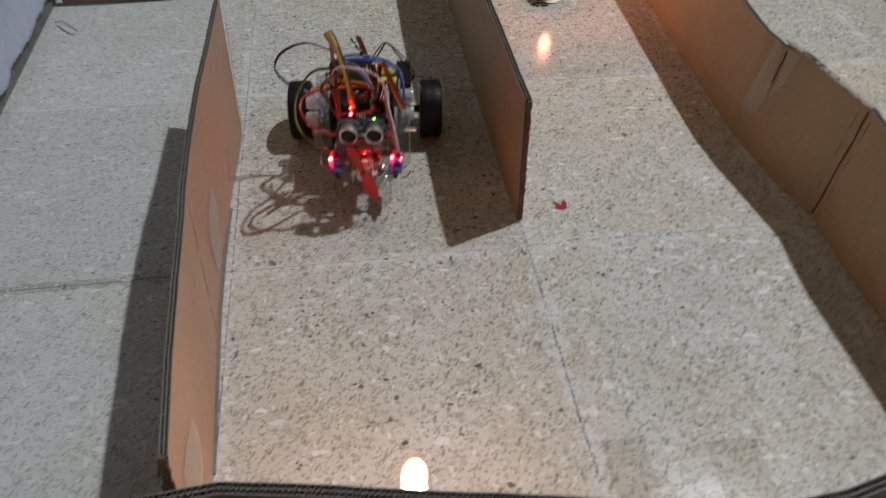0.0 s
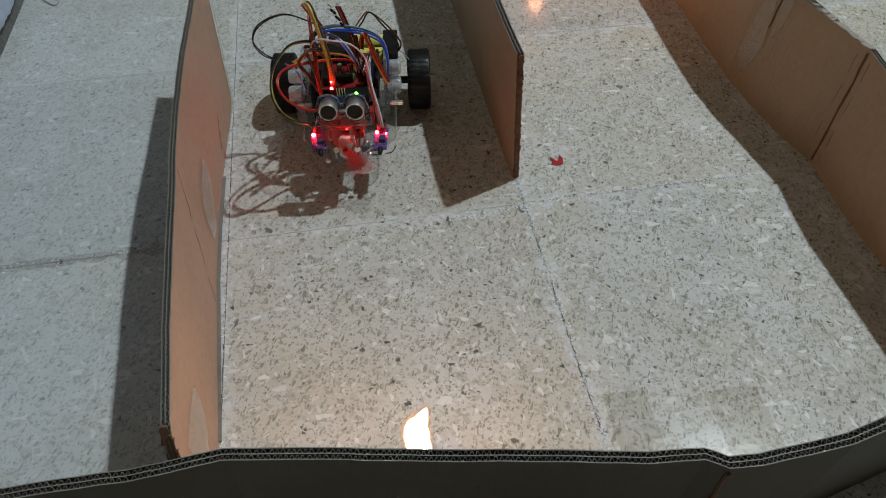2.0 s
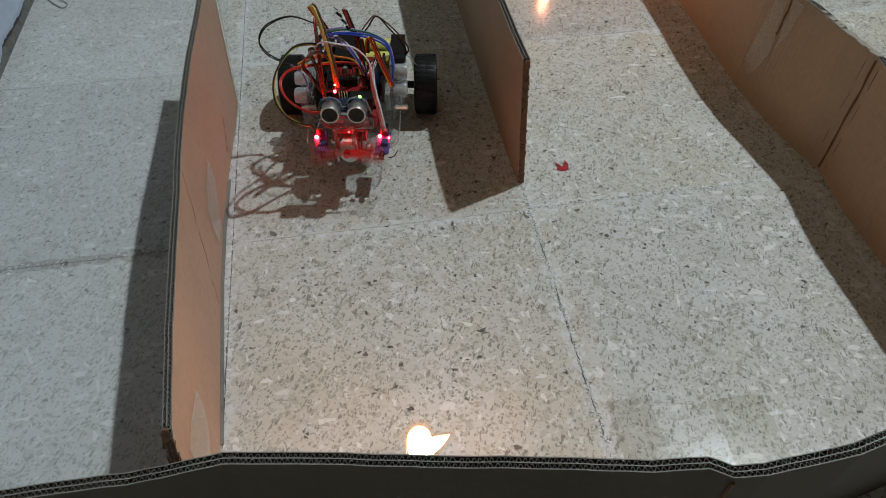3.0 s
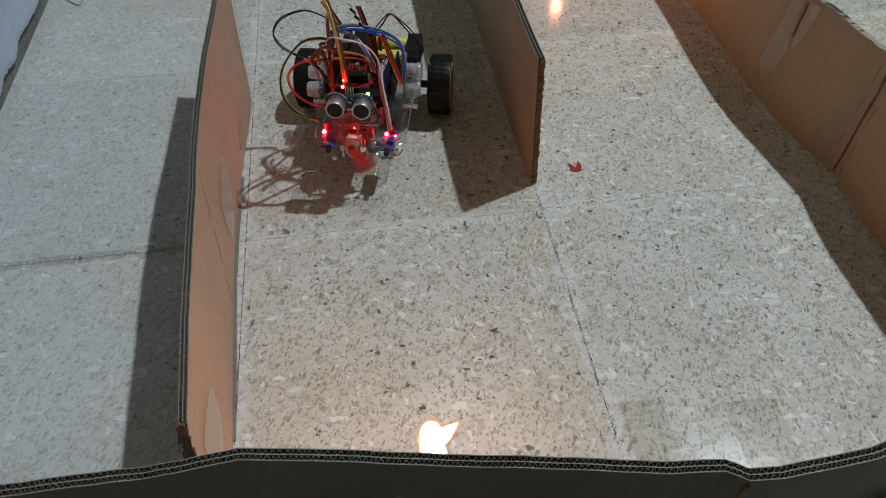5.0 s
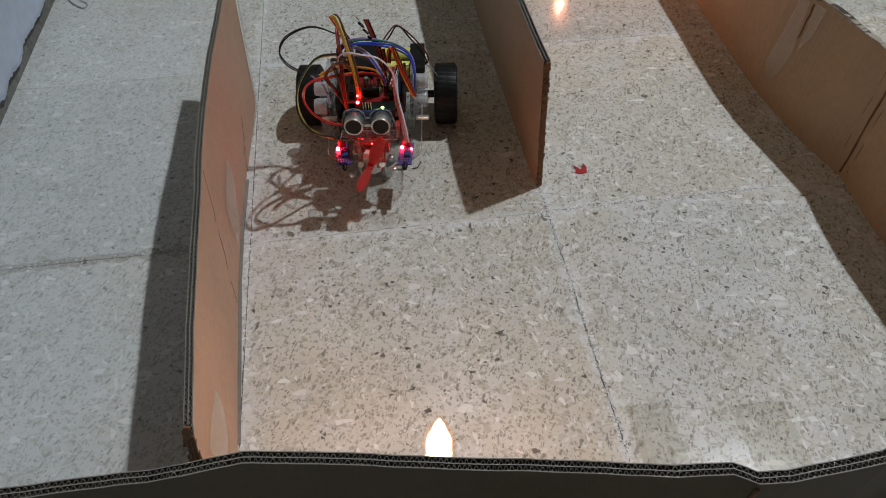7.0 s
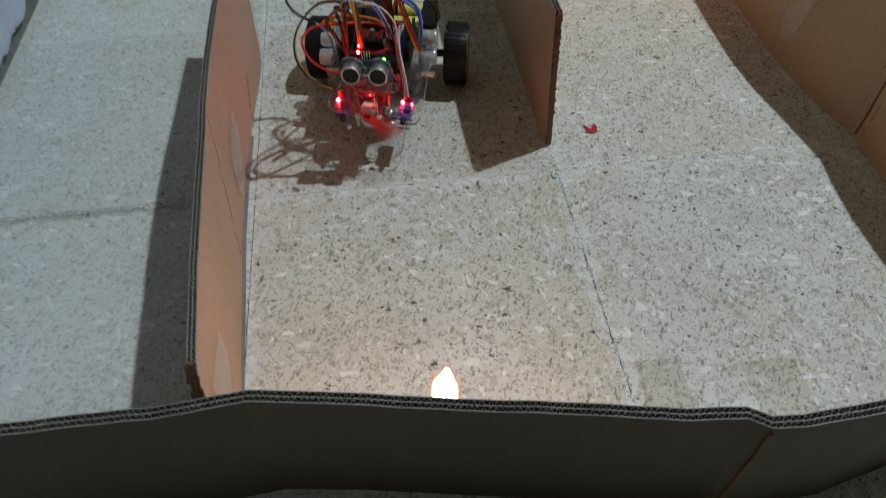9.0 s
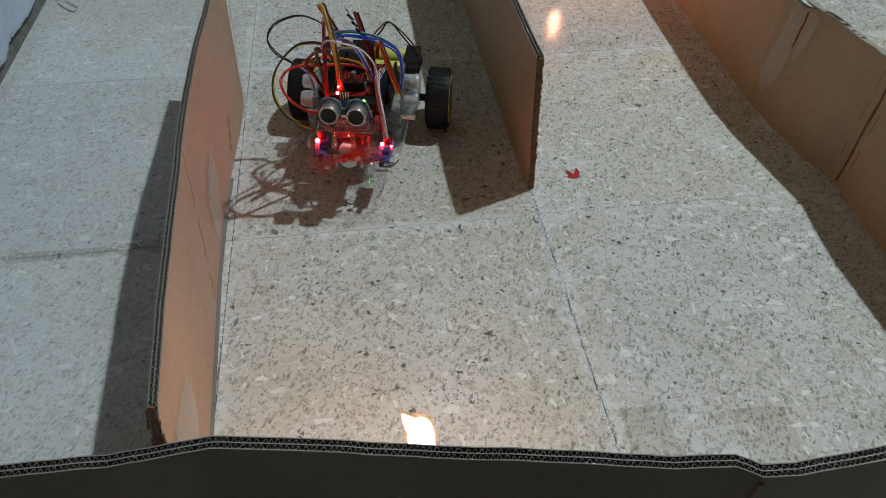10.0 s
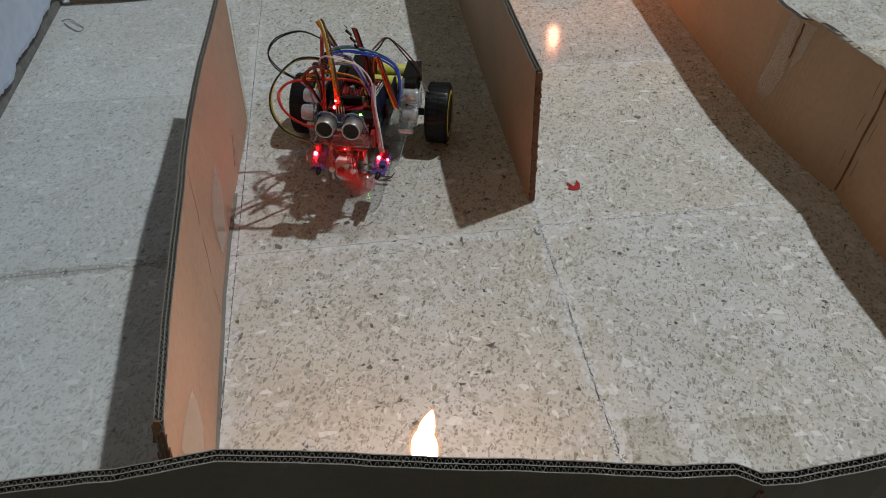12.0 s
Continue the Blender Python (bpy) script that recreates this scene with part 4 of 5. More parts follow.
part("sensor_bracket", bm, ACRYLIC, ROBOT, "clear scalloped acrylic bracket")
bm = bmesh.new()
line = [Vector((x, -0.0890, z)) for x, z in prof[2:]]
tube(bm, line, 0.0009, 5)
tube(bm, [Vector((-0.0290, -0.0912, 0.0630)), Vector((0.0270, -0.0912, 0.0630)), Vector((0.0272, -0.077, 0.0630)), Vector((-0.0290, -0.077, 0.0630)), Vector((-0.0290, -0.0912, 0.0630))], 0.0008, 5)
part("bracket_edge", bm, ACRYLIC_EDGE, ROBOT)
for x in (-0.0085, 0.0065):
    bm = bmesh.new()
    lathe(bm, [(0.0022, 0.0), (0.0022, 0.030), (0.0030, 0.030), (0.0028, 0.0322), (0.0010, 0.0328)], (-0.08 if x < 0 else -0.06, 0.30, 1), (x * 1.15, -0.0995, 0.0345), 12)
    part("stand_off", bm, ROD_RED_GLOW, ROBOT, "clear rod with the red lamps' light put into its colour", smooth=True)


# infrared obstacle sensors
def ir_sensor(side, turn):
    mod = new("infrared_sensor")
    mod.parent = ROBOT
    mod.matrix_basis = pose(0.0341 if side > 0 else -0.0290, -0.1095, 0.0510, 3, 0, turn)
    bm = bmesh.new()
    box(bm, (0, 0, 0), (0.0142, 0.031, 0.0014), 0.0004)
    part("sensor_board", bm, PCB_VIOLET, mod, "violet-blue sensor board")
    bm = bmesh.new()
    box(bm, (0, 0.0125, 0.0065), (0.0080, 0.0060, 0.0115), 0.0005)
    part("plug", bm, BLACK, mod, "black plug")
    bm = bmesh.new()
    box(bm, (0.002, -0.0025, 0.0026), (0.0066, 0.0066, 0.0038), 0.0004)
    part("trimmer", bm, PCB_BLUE, mod, "blue trimmer block")
    bm = bmesh.new()
    for i in range(5):
        for j in range(2):
            box(bm, (-0.0050 + i * 0.0025, -0.0085 - 0.0026 * j, 0.0011), (0.0014, 0.0009, 0.0009), 0)
    part("solder_pad", bm, STEEL, mod)
    bm = bmesh.new()
    lathe(bm, [(0.0025, 0.0), (0.0027, 0.002), (0.0025, 0.0065), (0.0012, 0.0082)], (0, -1, -0.05), (0.0008, -0.0150, 0.0012), 14)
    part("receiver", bm, BLACK, mod, "black infrared receiver bead", smooth=True)
    led("indicator", LED_RED if side > 0 else LED_RED_STRONG, mod, (-0.0042, 0.0062, 0.0026), 0.0021, "lit red indicator lamp")
    if side > 0:
        led("indicator", LED_RED_SMALL, mod, (0.0052, 0.0052, 0.0020), 0.0013, "lit red indicator lamp")


ir_sensor(-1, 8)
ir_sensor(1, -4)

# fan motor on its clip, over a ball caster
clip = new("fan_mount")
clip.parent = ROBOT
bm = bmesh.new()
box(bm, (0.0005, -0.0915, 0.0430), (0.0140, 0.013, 0.0060), 0.0012)
box(bm, (0.0005, -0.0985, 0.0395), (0.0130, 0.0018, 0.0120), 0.0005)
box(bm, (-0.0070, -0.0920, 0.0360), (0.0022, 0.011, 0.016), 0.0005)
box(bm, (0.0080, -0.0920, 0.0360), (0.0022, 0.011, 0.016), 0.0005)
for x in (-0.0125, 0.0130):
    lathe(bm, [(0.0013, -0.0010), (0.0030, -0.0010), (0.0030, 0.0010), (0.0013, 0.0010)], (0, -0.9, 0.7), (x * 0.84, -0.1010, 0.0390), 16)
part("motor_clip", bm, WHITE_PLASTIC, clip, "white plastic motor clip with screw ears", smooth=True)
bm = bmesh.new()
lathe(bm, [(0.004, 0.002), (0.0095, 0.0), (0.0100, -0.002), (0.0100, -0.016), (0.0085, -0.018), (0.0022, -0.018), (0.0022, -0.0195)], (0, 1, 0), (0.0005, -0.0800, 0.0320), 28)
part("fan_motor", bm, STEEL, clip, "small silver motor can", smooth=True)
for x in (-0.0125, 0.0130):
    bm = bmesh.new()
    lathe(bm, [(0.0012, 0.022), (0.0012, 0.036)], (0, 0, 1), (x, -0.0945, 0), 10)
    part("screw", bm, STEEL, clip)
bm = bmesh.new()
tmp = bmesh.new()
box(tmp, (0.002, -0.0985, 0.0300), (0.036, 0.0022, 0.0200), 0.0005)
join(bm, tmp)
part("front_plate", bm, ACRYLIC, clip, "clear acrylic front plate")
bm = bmesh.new()
lathe(bm, [(0.002, 0.0), (0.0065, 0.002), (0.0080, 0.0075), (0.0065, 0.013), (0.0105, 0.0165), (0.0105, 0.0205), (0.0040, 0.0210), (0.0040, 0.0450)], (0, 0, 1), (0.0100, -0.0860, 0.0006), 24)
caster = part("ball_caster", bm, STEEL, ROBOT, "chrome ball caster", smooth=True)
for x, y, z in ((-0.020, -0.070, 0.030), (0.019, -0.082, 0.033), (0.022, -0.092, 0.026), (-0.021, -0.100, 0.026)):
    bm = bmesh.new()
    lathe(bm, [(0.0014, 0.0), (0.0026, 0.001), (0.0026, 0.004), (0.0012, 0.005)], (0, 0, 1), (x, y, z - 0.004), 10)
    part("bolt", bm, STEEL, ROBOT, smooth=True)

bm = bmesh.new()
lathe(bm, [(0.0030, 0.0205), (0.0128, 0.0205), (0.0133, 0.0190), (0.0128, 0.0172), (0.0030, 0.0172)], (0, 0, 1), (0.0295, -0.1050, 0), 32)
part("caster_disc", bm, CLEAR_DISC, ROBOT, "milky clear round mounting disc", smooth=True)
# the fan: two twisted blades, turning about the line ahead
fan = new("fan")
fan.parent = ROBOT
bm = bmesh.new()
lathe(bm, [(0.001, -0.004), (0.0030, -0.0036), (0.0034, 0.0), (0.0032, 0.004), (0.0014, 0.0045)], (0, -1, 0), (0, 0, 0), 16)
part("hub", bm, PROP_RED, fan, smooth=True)
for s in (1, -1):
    bm = bmesh.new()
    prev = None
    for i in range(11):
        f = i / 10
        rad = 0.002 + 0.0365 * f
        chord = 0.0034 + 0.0072 * math.sin(math.pi * min(1, 0.10 + f * 0.82)) - 0.002 * (f > 0.97)
        tw = radians(34 - 22 * f)
        ring = []
        for u, v in ((-1, -0.0005), (-0.4, 0.0006), (0.4, 0.0006), (1, -0.0005), (0.4, -0.0006), (-0.4, -0.0006)):
            a, b = u * chord / 2 * 1.25, v
            ring.append(bm.verts.new((s * (a * math.cos(tw) - b * math.sin(tw)), -(a * math.sin(tw) + b * math.cos(tw)), s * rad)))
        if prev:
            for k in range(6):
                bm.faces.new((prev[k], prev[(k + 1) % 6], ring[(k + 1) % 6], ring[k]))
        else:
            bm.faces.new(ring)
        prev = ring
    bm.faces.new(prev)
    part("blade", bm, PROP_RED, fan, "bright red twisted blade", smooth=True)

# wiring
ribbon(("orange", "yellow", "brown"), [(-0.0095, -0.056, 0.084), (-0.0125, -0.048, 0.112), (-0.021, -0.030, 0.138), (-0.0285, -0.016, 0.1515), (-0.0345, -0.006, 0.149), (-0.031, 0.004, 0.132), (-0.020, 0.010, 0.105)], (1, 0.2, 0.1))
ribbon(("red", "brown"), [(-0.0235, -0.060, 0.066), (-0.0255, -0.050, 0.088), (-0.0275, -0.034, 0.118), (-0.0300, -0.016, 0.138), (-0.0295, -0.006, 0.139)], (1, 0.1, 0))
ribbon(("brown", "red", "black"), [(-0.0035, 0.0115, 0.135), (0.002, 0.006, 0.122), (0.009, -0.002, 0.102), (0.013, -0.012, 0.076)], (0.8, 0.5, 0))
bm = bmesh.new()
for k in range(3):
    box(bm, (-0.0085 + 0.0045 * k, 0.0065 - 0.003 * k, 0.1320 - 0.006 * k), (0.0022, 0.0022, 0.0085), 0.0003, Euler((0.3, -0.6, 0.2)).to_matrix().to_4x4())
part("jumper_plug", bm, BLACK, ROBOT, "loose black jumper plugs")
bm = bmesh.new()
for k in range(3):
    box(bm, (-0.0115 + 0.0045 * k, 0.0085 - 0.003 * k, 0.1375 - 0.006 * k), (0.0007, 0.0007, 0.006), 0, Euler((0.3, -0.6, 0.2)).to_matrix().to_4x4())
part("jumper_pin", bm, STEEL, ROBOT)
ribbon(("black", "black"), [(-0.020, -0.001, 0.117), (-0.036, 0.004, 0.124), (-0.060, 0.008, 0.130), (-0.084, 0.001, 0.124), (-0.0935, -0.006, 0.110), (-0.088, -0.006, 0.094), (-0.075, -0.004, 0.083), (-0.060, -0.004, 0.076)], (0, 0.4, 1), 0.0014, 0.0007)
wire("lilac", [(-0.066, -0.004, 0.079), (-0.055, -0.010, 0.074), (-0.049, -0.018, 0.066), (-0.047, -0.022, 0.056)], 0.0009)
ribbon(("black", "olive", "yellow"), [(-0.022, -0.030, 0.116), (-0.034, -0.034, 0.124), (-0.050, -0.052, 0.130), (-0.0625, -0.080, 0.122), (-0.0645, -0.094, 0.104), (-0.058, -0.094, 0.082), (-0.049, -0.084, 0.064), (-0.040, -0.074, 0.052), (-0.036, -0.070, 0.044)], (0.1, 0.8, -0.6), 0.0017, 0.0009)
ribbon(("red", "red", "orange"), [(0.013, -0.020, 0.078), (0.008, -0.024, 0.092), (-0.006, -0.032, 0.101), (-0.030, -0.042, 0.105), (-0.052, -0.060, 0.112), (-0.0605, -0.077, 0.110), (-0.056, -0.088, 0.100), (-0.044, -0.092, 0.090), (-0.030, -0.092, 0.084), (-0.020, -0.086, 0.082)], (0.05, 0.8, -0.55), 0.0018, 0.0009)
ribbon(("yellow", "orange"), [(0.010, -0.018, 0.076), (0.006, -0.020, 0.094), (-0.012, -0.026, 0.104), (-0.034, -0.030, 0.106), (-0.050, -0.040, 0.103)], (0, 0.4, 1), 0.0017, 0.0009)
ribbon(("white",), [(-0.030, -0.030, 0.100), (-0.029, -0.040, 0.122), (-0.020, -0.050, 0.136), (-0.006, -0.056, 0.139), (0.012, -0.050, 0.130), (0.024, -0.048, 0.112), (0.028, -0.056, 0.090), (0.033, -0.068, 0.070)], (0.05, 0.8, -0.55), 0.0014, 0.0009)
ribbon(("pink", "pink", "white"), [(0.026, -0.046, 0.106), (0.027, -0.056, 0.088), (0.0315, -0.066, 0.070), (0.0350, -0.074, 0.054), (0.0360, -0.074, 0.044)], (1, 0.2, 0), 0.0017, 0.0009)
ribbon(("blue", "blue", "green", "lilac"), [(-0.030, -0.004, 0.098), (-0.030, -0.004, 0.112), (-0.014, -0.004, 0.119), (0.006, 0.000, 0.116), (0.026, 0.004, 0.108), (0.040, 0.004, 0.096), (0.0445, -0.004, 0.078), (0.043, -0.010, 0.060)], (0.1, 1, 0.5), 0.0019, 0.0010)
ribbon(("lilac", "blue", "white"), [(-0.026, 0.006, 0.108), (-0.010, -0.004, 0.110), (0.002, -0.010, 0.100), (0.011, -0.012, 0.082), (0.014, -0.012, 0.072)], (0.3, 0.8, 0.4), 0.0018, 0.0009)
ribbon(("grey", "lilac", "yellow"), [(-0.030, 0.010, 0.094), (-0.010, 0.002, 0.098), (0.006, -0.004, 0.092), (0.016, -0.008, 0.078)], (0.2, 0.7, 0.5), 0.0018, 0.0009)
ribbon(("orange", "red", "brown"), [(0.017, 0.002, 0.090), (0.019, -0.002, 0.106), (0.0225, -0.005, 0.112), (0.028, -0.010, 0.100), (0.036, -0.018, 0.082), (0.044, -0.026, 0.066)], (1, 0.2, 0.2), 0.0017, 0.0010)
ribbon(("red", "brown"), [(0.012, 0.004, 0.105), (0.014, -0.002, 0.090), (0.014, -0.008, 0.072)], (1, 0.2, 0.2), 0.0018, 0.0010)
wire("brown", [(0.008, 0.012, 0.104), (0.018, 0.026, 0.112), (0.026, 0.034, 0.114), (0.040, 0.044, 0.096), (0.054, 0.052, 0.072), (0.058, 0.056, 0.058), (0.054, 0.060, 0.048), (0.046, 0.062, 0.046)], 0.0009)
wire("black", [(0.008, 0.010, 0.102), (0.018, 0.022, 0.108), (0.027, 0.030, 0.116), (0.038, 0.046, 0.092), (0.051, 0.054, 0.068), (0.0555, 0.057, 0.054), (0.050, 0.061, 0.047), (0.044, 0.062, 0.046)], 0.0009)
wire("black", [(-0.034, -0.002, 0.085), (-0.034, -0.004, 0.110), (-0.026, -0.006, 0.116)], 0.0016)
# ribbon added behind the sensor for the red glow on the boards
ribbon(("red", "red", "brown"), [(-0.016, -0.050, 0.066), (-0.020, -0.064, 0.074), (-0.012, -0.076, 0.072), (0.004, -0.078, 0.070), (0.016, -0.072, 0.068), (0.020, -0.058, 0.064)], (0, 0.6, 0.8), 0.0017, 0.0009)
ribbon(("brown", "black", "brown", "black"), [(-0.028, -0.044, 0.070), (-0.036, -0.052, 0.098), (-0.040, -0.060, 0.116), (-0.032, -0.056, 0.126), (-0.024, -0.040, 0.118), (-0.020, -0.026, 0.100)], (0.1, 0.8, -0.55), 0.0018, 0.0010)
ribbon(("brown", "black", "black", "brown"), [(-0.032, -0.010, 0.100), (-0.036, -0.024, 0.112), (-0.036, -0.036, 0.116), (-0.030, -0.046, 0.104), (-0.026, -0.052, 0.084)], (0.1, 0.8, -0.55), 0.0018, 0.0010)
wire("red", [(0.009, -0.0905, 0.060), (0.0105, -0.0965, 0.050), (0.0118, -0.1000, 0.040), (0.0105, -0.0990, 0.030)], 0.0011)
wire("red", [(0.0155, -0.0880, 0.056), (0.0140, -0.0950, 0.046), (0.0125, -0.0985, 0.034)], 0.0008)
# two ribbons added below the bracket, standing for red lamp light there
ribbon(("red", "red", "red"), [(-0.030, -0.068, 0.052), (-0.018, -0.080, 0.056), (-0.004, -0.084, 0.053), (0.010, -0.083, 0.056), (0.022, -0.076, 0.052)], (0, 0.7, 0.7), 0.0018, 0.0010)
ribbon(("red", "brown"), [(-0.014, -0.066, 0.050), (-0.010, -0.080, 0.046), (0.002, -0.086, 0.048), (0.014, -0.080, 0.044), (0.018, -0.066, 0.048)], (0, 0.7, 0.7), 0.0018, 0.0010)
wire("grey", [(0.046, 0.060, 0.050), (0.058, 0.054, 0.050), (0.066, 0.048, 0.044), (0.070, 0.044, 0.036)], 0.0005)
wire("black", [(0.040, -0.094, 0.026), (0.046, -0.092, 0.026), (0.050, -0.085, 0.028)], 0.0006)


# the plates, boards and wiring, scaled towards the camera to fit its view: high on the motors, ahead of the axle
VIEW_FIT = Matrix.Translation((0.002, -0.042, 0.0255)) @ Matrix.Scale(0.95, 4)
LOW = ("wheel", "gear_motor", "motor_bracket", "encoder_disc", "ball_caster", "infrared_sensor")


def fit_deck():
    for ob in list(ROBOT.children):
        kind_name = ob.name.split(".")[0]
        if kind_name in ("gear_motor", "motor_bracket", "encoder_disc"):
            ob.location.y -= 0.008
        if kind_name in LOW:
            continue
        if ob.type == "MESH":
            ob.data.transform(VIEW_FIT @ ob.matrix_basis)
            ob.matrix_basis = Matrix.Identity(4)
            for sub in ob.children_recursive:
                sub.data.transform(VIEW_FIT)
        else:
            ob.location = VIEW_FIT @ ob.location
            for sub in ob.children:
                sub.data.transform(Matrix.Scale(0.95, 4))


fit_deck()


# ---- floor tiles ----
def tiles():
    gap, d = 0.0004, 0.300
    bm = bmesh.new()
    box(bm, (0, 0, -0.002), (d - gap, d - gap, 0.004), 0.0)
    bmesh.ops.bevel(bm, geom=[e for e in bm.edges if all(v.co.z > -0.001 for v in e.verts)], offset=0.0003, segments=1, affect="EDGES")
    first = part("tile", bm, TERRAZZO, FLOOR)
    mesh = first.data
    w, e, s, n, h = ROOM
    first.location = (-0.45, -0.15, 0)
    for i in range(-2, 15):
        for j in range(-11, 14):
            if (i, j) == (-2, -1) or d * j < s - 0.29 or d * (j + 1) > n + 0.29 or d * (i + 1) > e + 0.29:
                continue
            t = new("tile", mesh)
            t.parent = FLOOR
            t.location = (d * (i + 0.5), d * (j + 0.5), 0.00006 * ((i * 7 + j * 3) % 5 - 2))


tiles()


def chips(name, rows, mat, label):
    """Large stone chips ground flush with the floor: x, y in metres, size across and along in millimetres."""
    bm = bmesh.new()
    rnd = random.Random(len(name))
    for x, y, w, h in rows:
        n = rnd.randint(5, 9)
        start, turn = rnd.uniform(0, 6.283), rnd.uniform(-0.5, 0.5)
        ring = [(0.0005 * w * math.cos(2 * math.pi * i / n + start) * (k := rnd.uniform(0.35, 1.1)), 0.0005 * h * math.sin(2 * math.pi * i / n + start) * k) for i in range(n)]
        slab(bm, [(x + u * math.cos(turn) - v * math.sin(turn), y + u * math.sin(turn) + v * math.cos(turn)) for u, v in ring], -0.001, 0.00022)
    ob = part(name, bm, mat, FLOOR, label)
    ob["kind"] = "stuff"


PALE_CHIPS = [(0.184, -0.055, 4, 19), (0.257, -0.062, 12, 6), (0.218, -0.09, 11, 6), (0.108, -0.135, 4, 19), (0.033, -0.174, 14, 12), (0.094, -0.027, 13, 5), (0.144, -0.011, 8, 7), (0.162, -0.032, 6, 6), (-0.036, -0.194, 13, 5), (-0.242, -0.08, 12, 6), (-0.273, -0.099, 13, 5), (0.134, -0.161, 7, 5), (0.16, -0.139, 6, 8), (0.243, 0.139, 17, 5), (-0.17, -0.144, 7, 4), (0.04, -0.009, 6, 6)]
DARK_CHIPS = [(0.162, 0.171, 11, 9), (0.145, 0.18, 9, 7), (0.083, 0.02, 5, 4), (-0.081, -0.014, 4, 9), (-0.004, -0.008, 16, 11), (-0.261, 0.007, 15, 8), (-0.289, -0.1, 4, 14), (-0.174, -0.185, 7, 3), (-0.075, -0.143, 8, 3), (-0.26, -0.065, 9, 7), (0.09, -0.139, 2, 5), (0.152, -0.001, 8, 6), (0.055, 0.003, 4, 4), (-0.17, -0.074, 4, 4), (-0.46, -0.0, 12, 7), (-0.391, 0.018, 5, 6)]


def joint(name, runs, mat, label, n, spread, size, top, seed):
    """Crumbs of lime or dirt scattered along the joints: runs of (x0, y0, x1, y1, density)."""
    bm = bmesh.new()
    rnd = random.Random(seed)
    for x0, y0, x1, y1, dens in runs:
        for i in range(int(n * dens)):
            f = rnd.random()
            k = 0.35 + 0.65 * noise.noise((f * 9, x0 * 31 + y0 * 17, seed)) ** 2 * 2
            x = x0 + (x1 - x0) * f + rnd.gauss(0, spread * k) * (abs(y1 - y0) > 0.01)
            y = y0 + (y1 - y0) * f + rnd.gauss(0, spread * k) * (abs(x1 - x0) > 0.01)
            m = rnd.randint(5, 7)
            a, b, t = size * rnd.uniform(0.3, 1.2), size * rnd.uniform(0.25, 0.7), rnd.uniform(0, 3.1)
            ring = []
            for j in range(m):
                u, v = a * math.cos(6.283 * j / m) * rnd.uniform(0.6, 1), b * math.sin(6.283 * j / m) * rnd.uniform(0.6, 1)
                ring.append(bm.verts.new((x + u * math.cos(t) - v * math.sin(t), y + u * math.sin(t) + v * math.cos(t), top + 0.00001 * (i % 9))))
            bm.faces.new(ring)
    ob = part(name, bm, mat, FLOOR, label)
    ob["kind"] = "stuff"


RUNS = [(0.0, -0.34, 0.0, 0.0, 2.6), (0.0, -0.04, 0.0, 0.035, 0.5), (0.0, 0.0, 0.25, 0.0, 1.1), (-0.08, -0.01, 0.03, 0.0, 0.4), (-0.3, -0.24, -0.3, 0.30, 0.6), (-0.58, 0.0, -0.33, 0.0, 0.35), (0.06, 0.3, 0.25, 0.3, 0.3)]
joint("joint_lime", RUNS, material("pale_lime", (0.68, 0.685, 0.69), 0.8, grain=0.15, grain_scale=400), "pale lime smeared along the tile joints", 240, 0.0048, 0.0021, 0.00026, 2)
joint("joint_grit", RUNS, material("dark_grit", (0.12, 0.115, 0.10), 0.85, grain=0.4, grain_scale=400), "dark grit caught in the tile joints", 150, 0.0026, 0.0010, 0.00030, 4)
chips("pale_chip", PALE_CHIPS, material("pale_stone", (0.68, 0.68, 0.67), 0.3, grain=0.12, grain_scale=350), "large pale marble chips in the terrazzo")
chips("dark_chip", DARK_CHIPS, material("dark_stone", (0.17, 0.165, 0.14), 0.3, grain=0.45, grain_scale=350), "large dark stone chips in the terrazzo")
# dust packed flush into the joints beyond the lanes
bm = bmesh.new()
for x0, x1, y in ((-0.585, -0.318, 0.300), (-0.585, -0.318, -0.300)):
    prev = None
    for i in range(41):
        x, wide = x0 + (x1 - x0) * i / 40, 0.0011 + 0.0009 * noise.noise((i * 0.4, y, 2))
        row = [bm.verts.new((x, y + k * wide, 0.00024)) for k in (-1, 1)]
        if prev:
            bm.faces.new((prev[0], row[0], row[1], prev[1]))
        prev = row
ob = part("joint_dust", bm, material("packed_dust", (0.495, 0.515, 0.515), 0.8, grain=0.15, grain_scale=300), FLOOR, "grey dust packed into the joints")
ob["kind"] = "stuff"
bm = bmesh.new()
for x0, x1, y in ((-0.298, 0.0, 0.0), (0.0, 0.330, 0.0), (0.0, 0.310, 0.300)):
    prev = None
    for i in range(61):
        x, wide = x0 + (x1 - x0) * i / 60, 0.0007 + 0.0007 * noise.noise((i * 0.5, y + x0, 8))
        row = [bm.verts.new((x, y + k * max(0.0002, wide), 0.00024)) for k in (-1, 1)]
        if prev:
            bm.faces.new((prev[0], row[0], row[1], prev[1]))
        prev = row
ob = part("joint_filling", bm, material("lime_filling", (0.56, 0.54, 0.50), 0.8, grain=0.25, grain_scale=300), FLOOR, "pale lime filling in the tile joints")
ob["kind"] = "stuff"
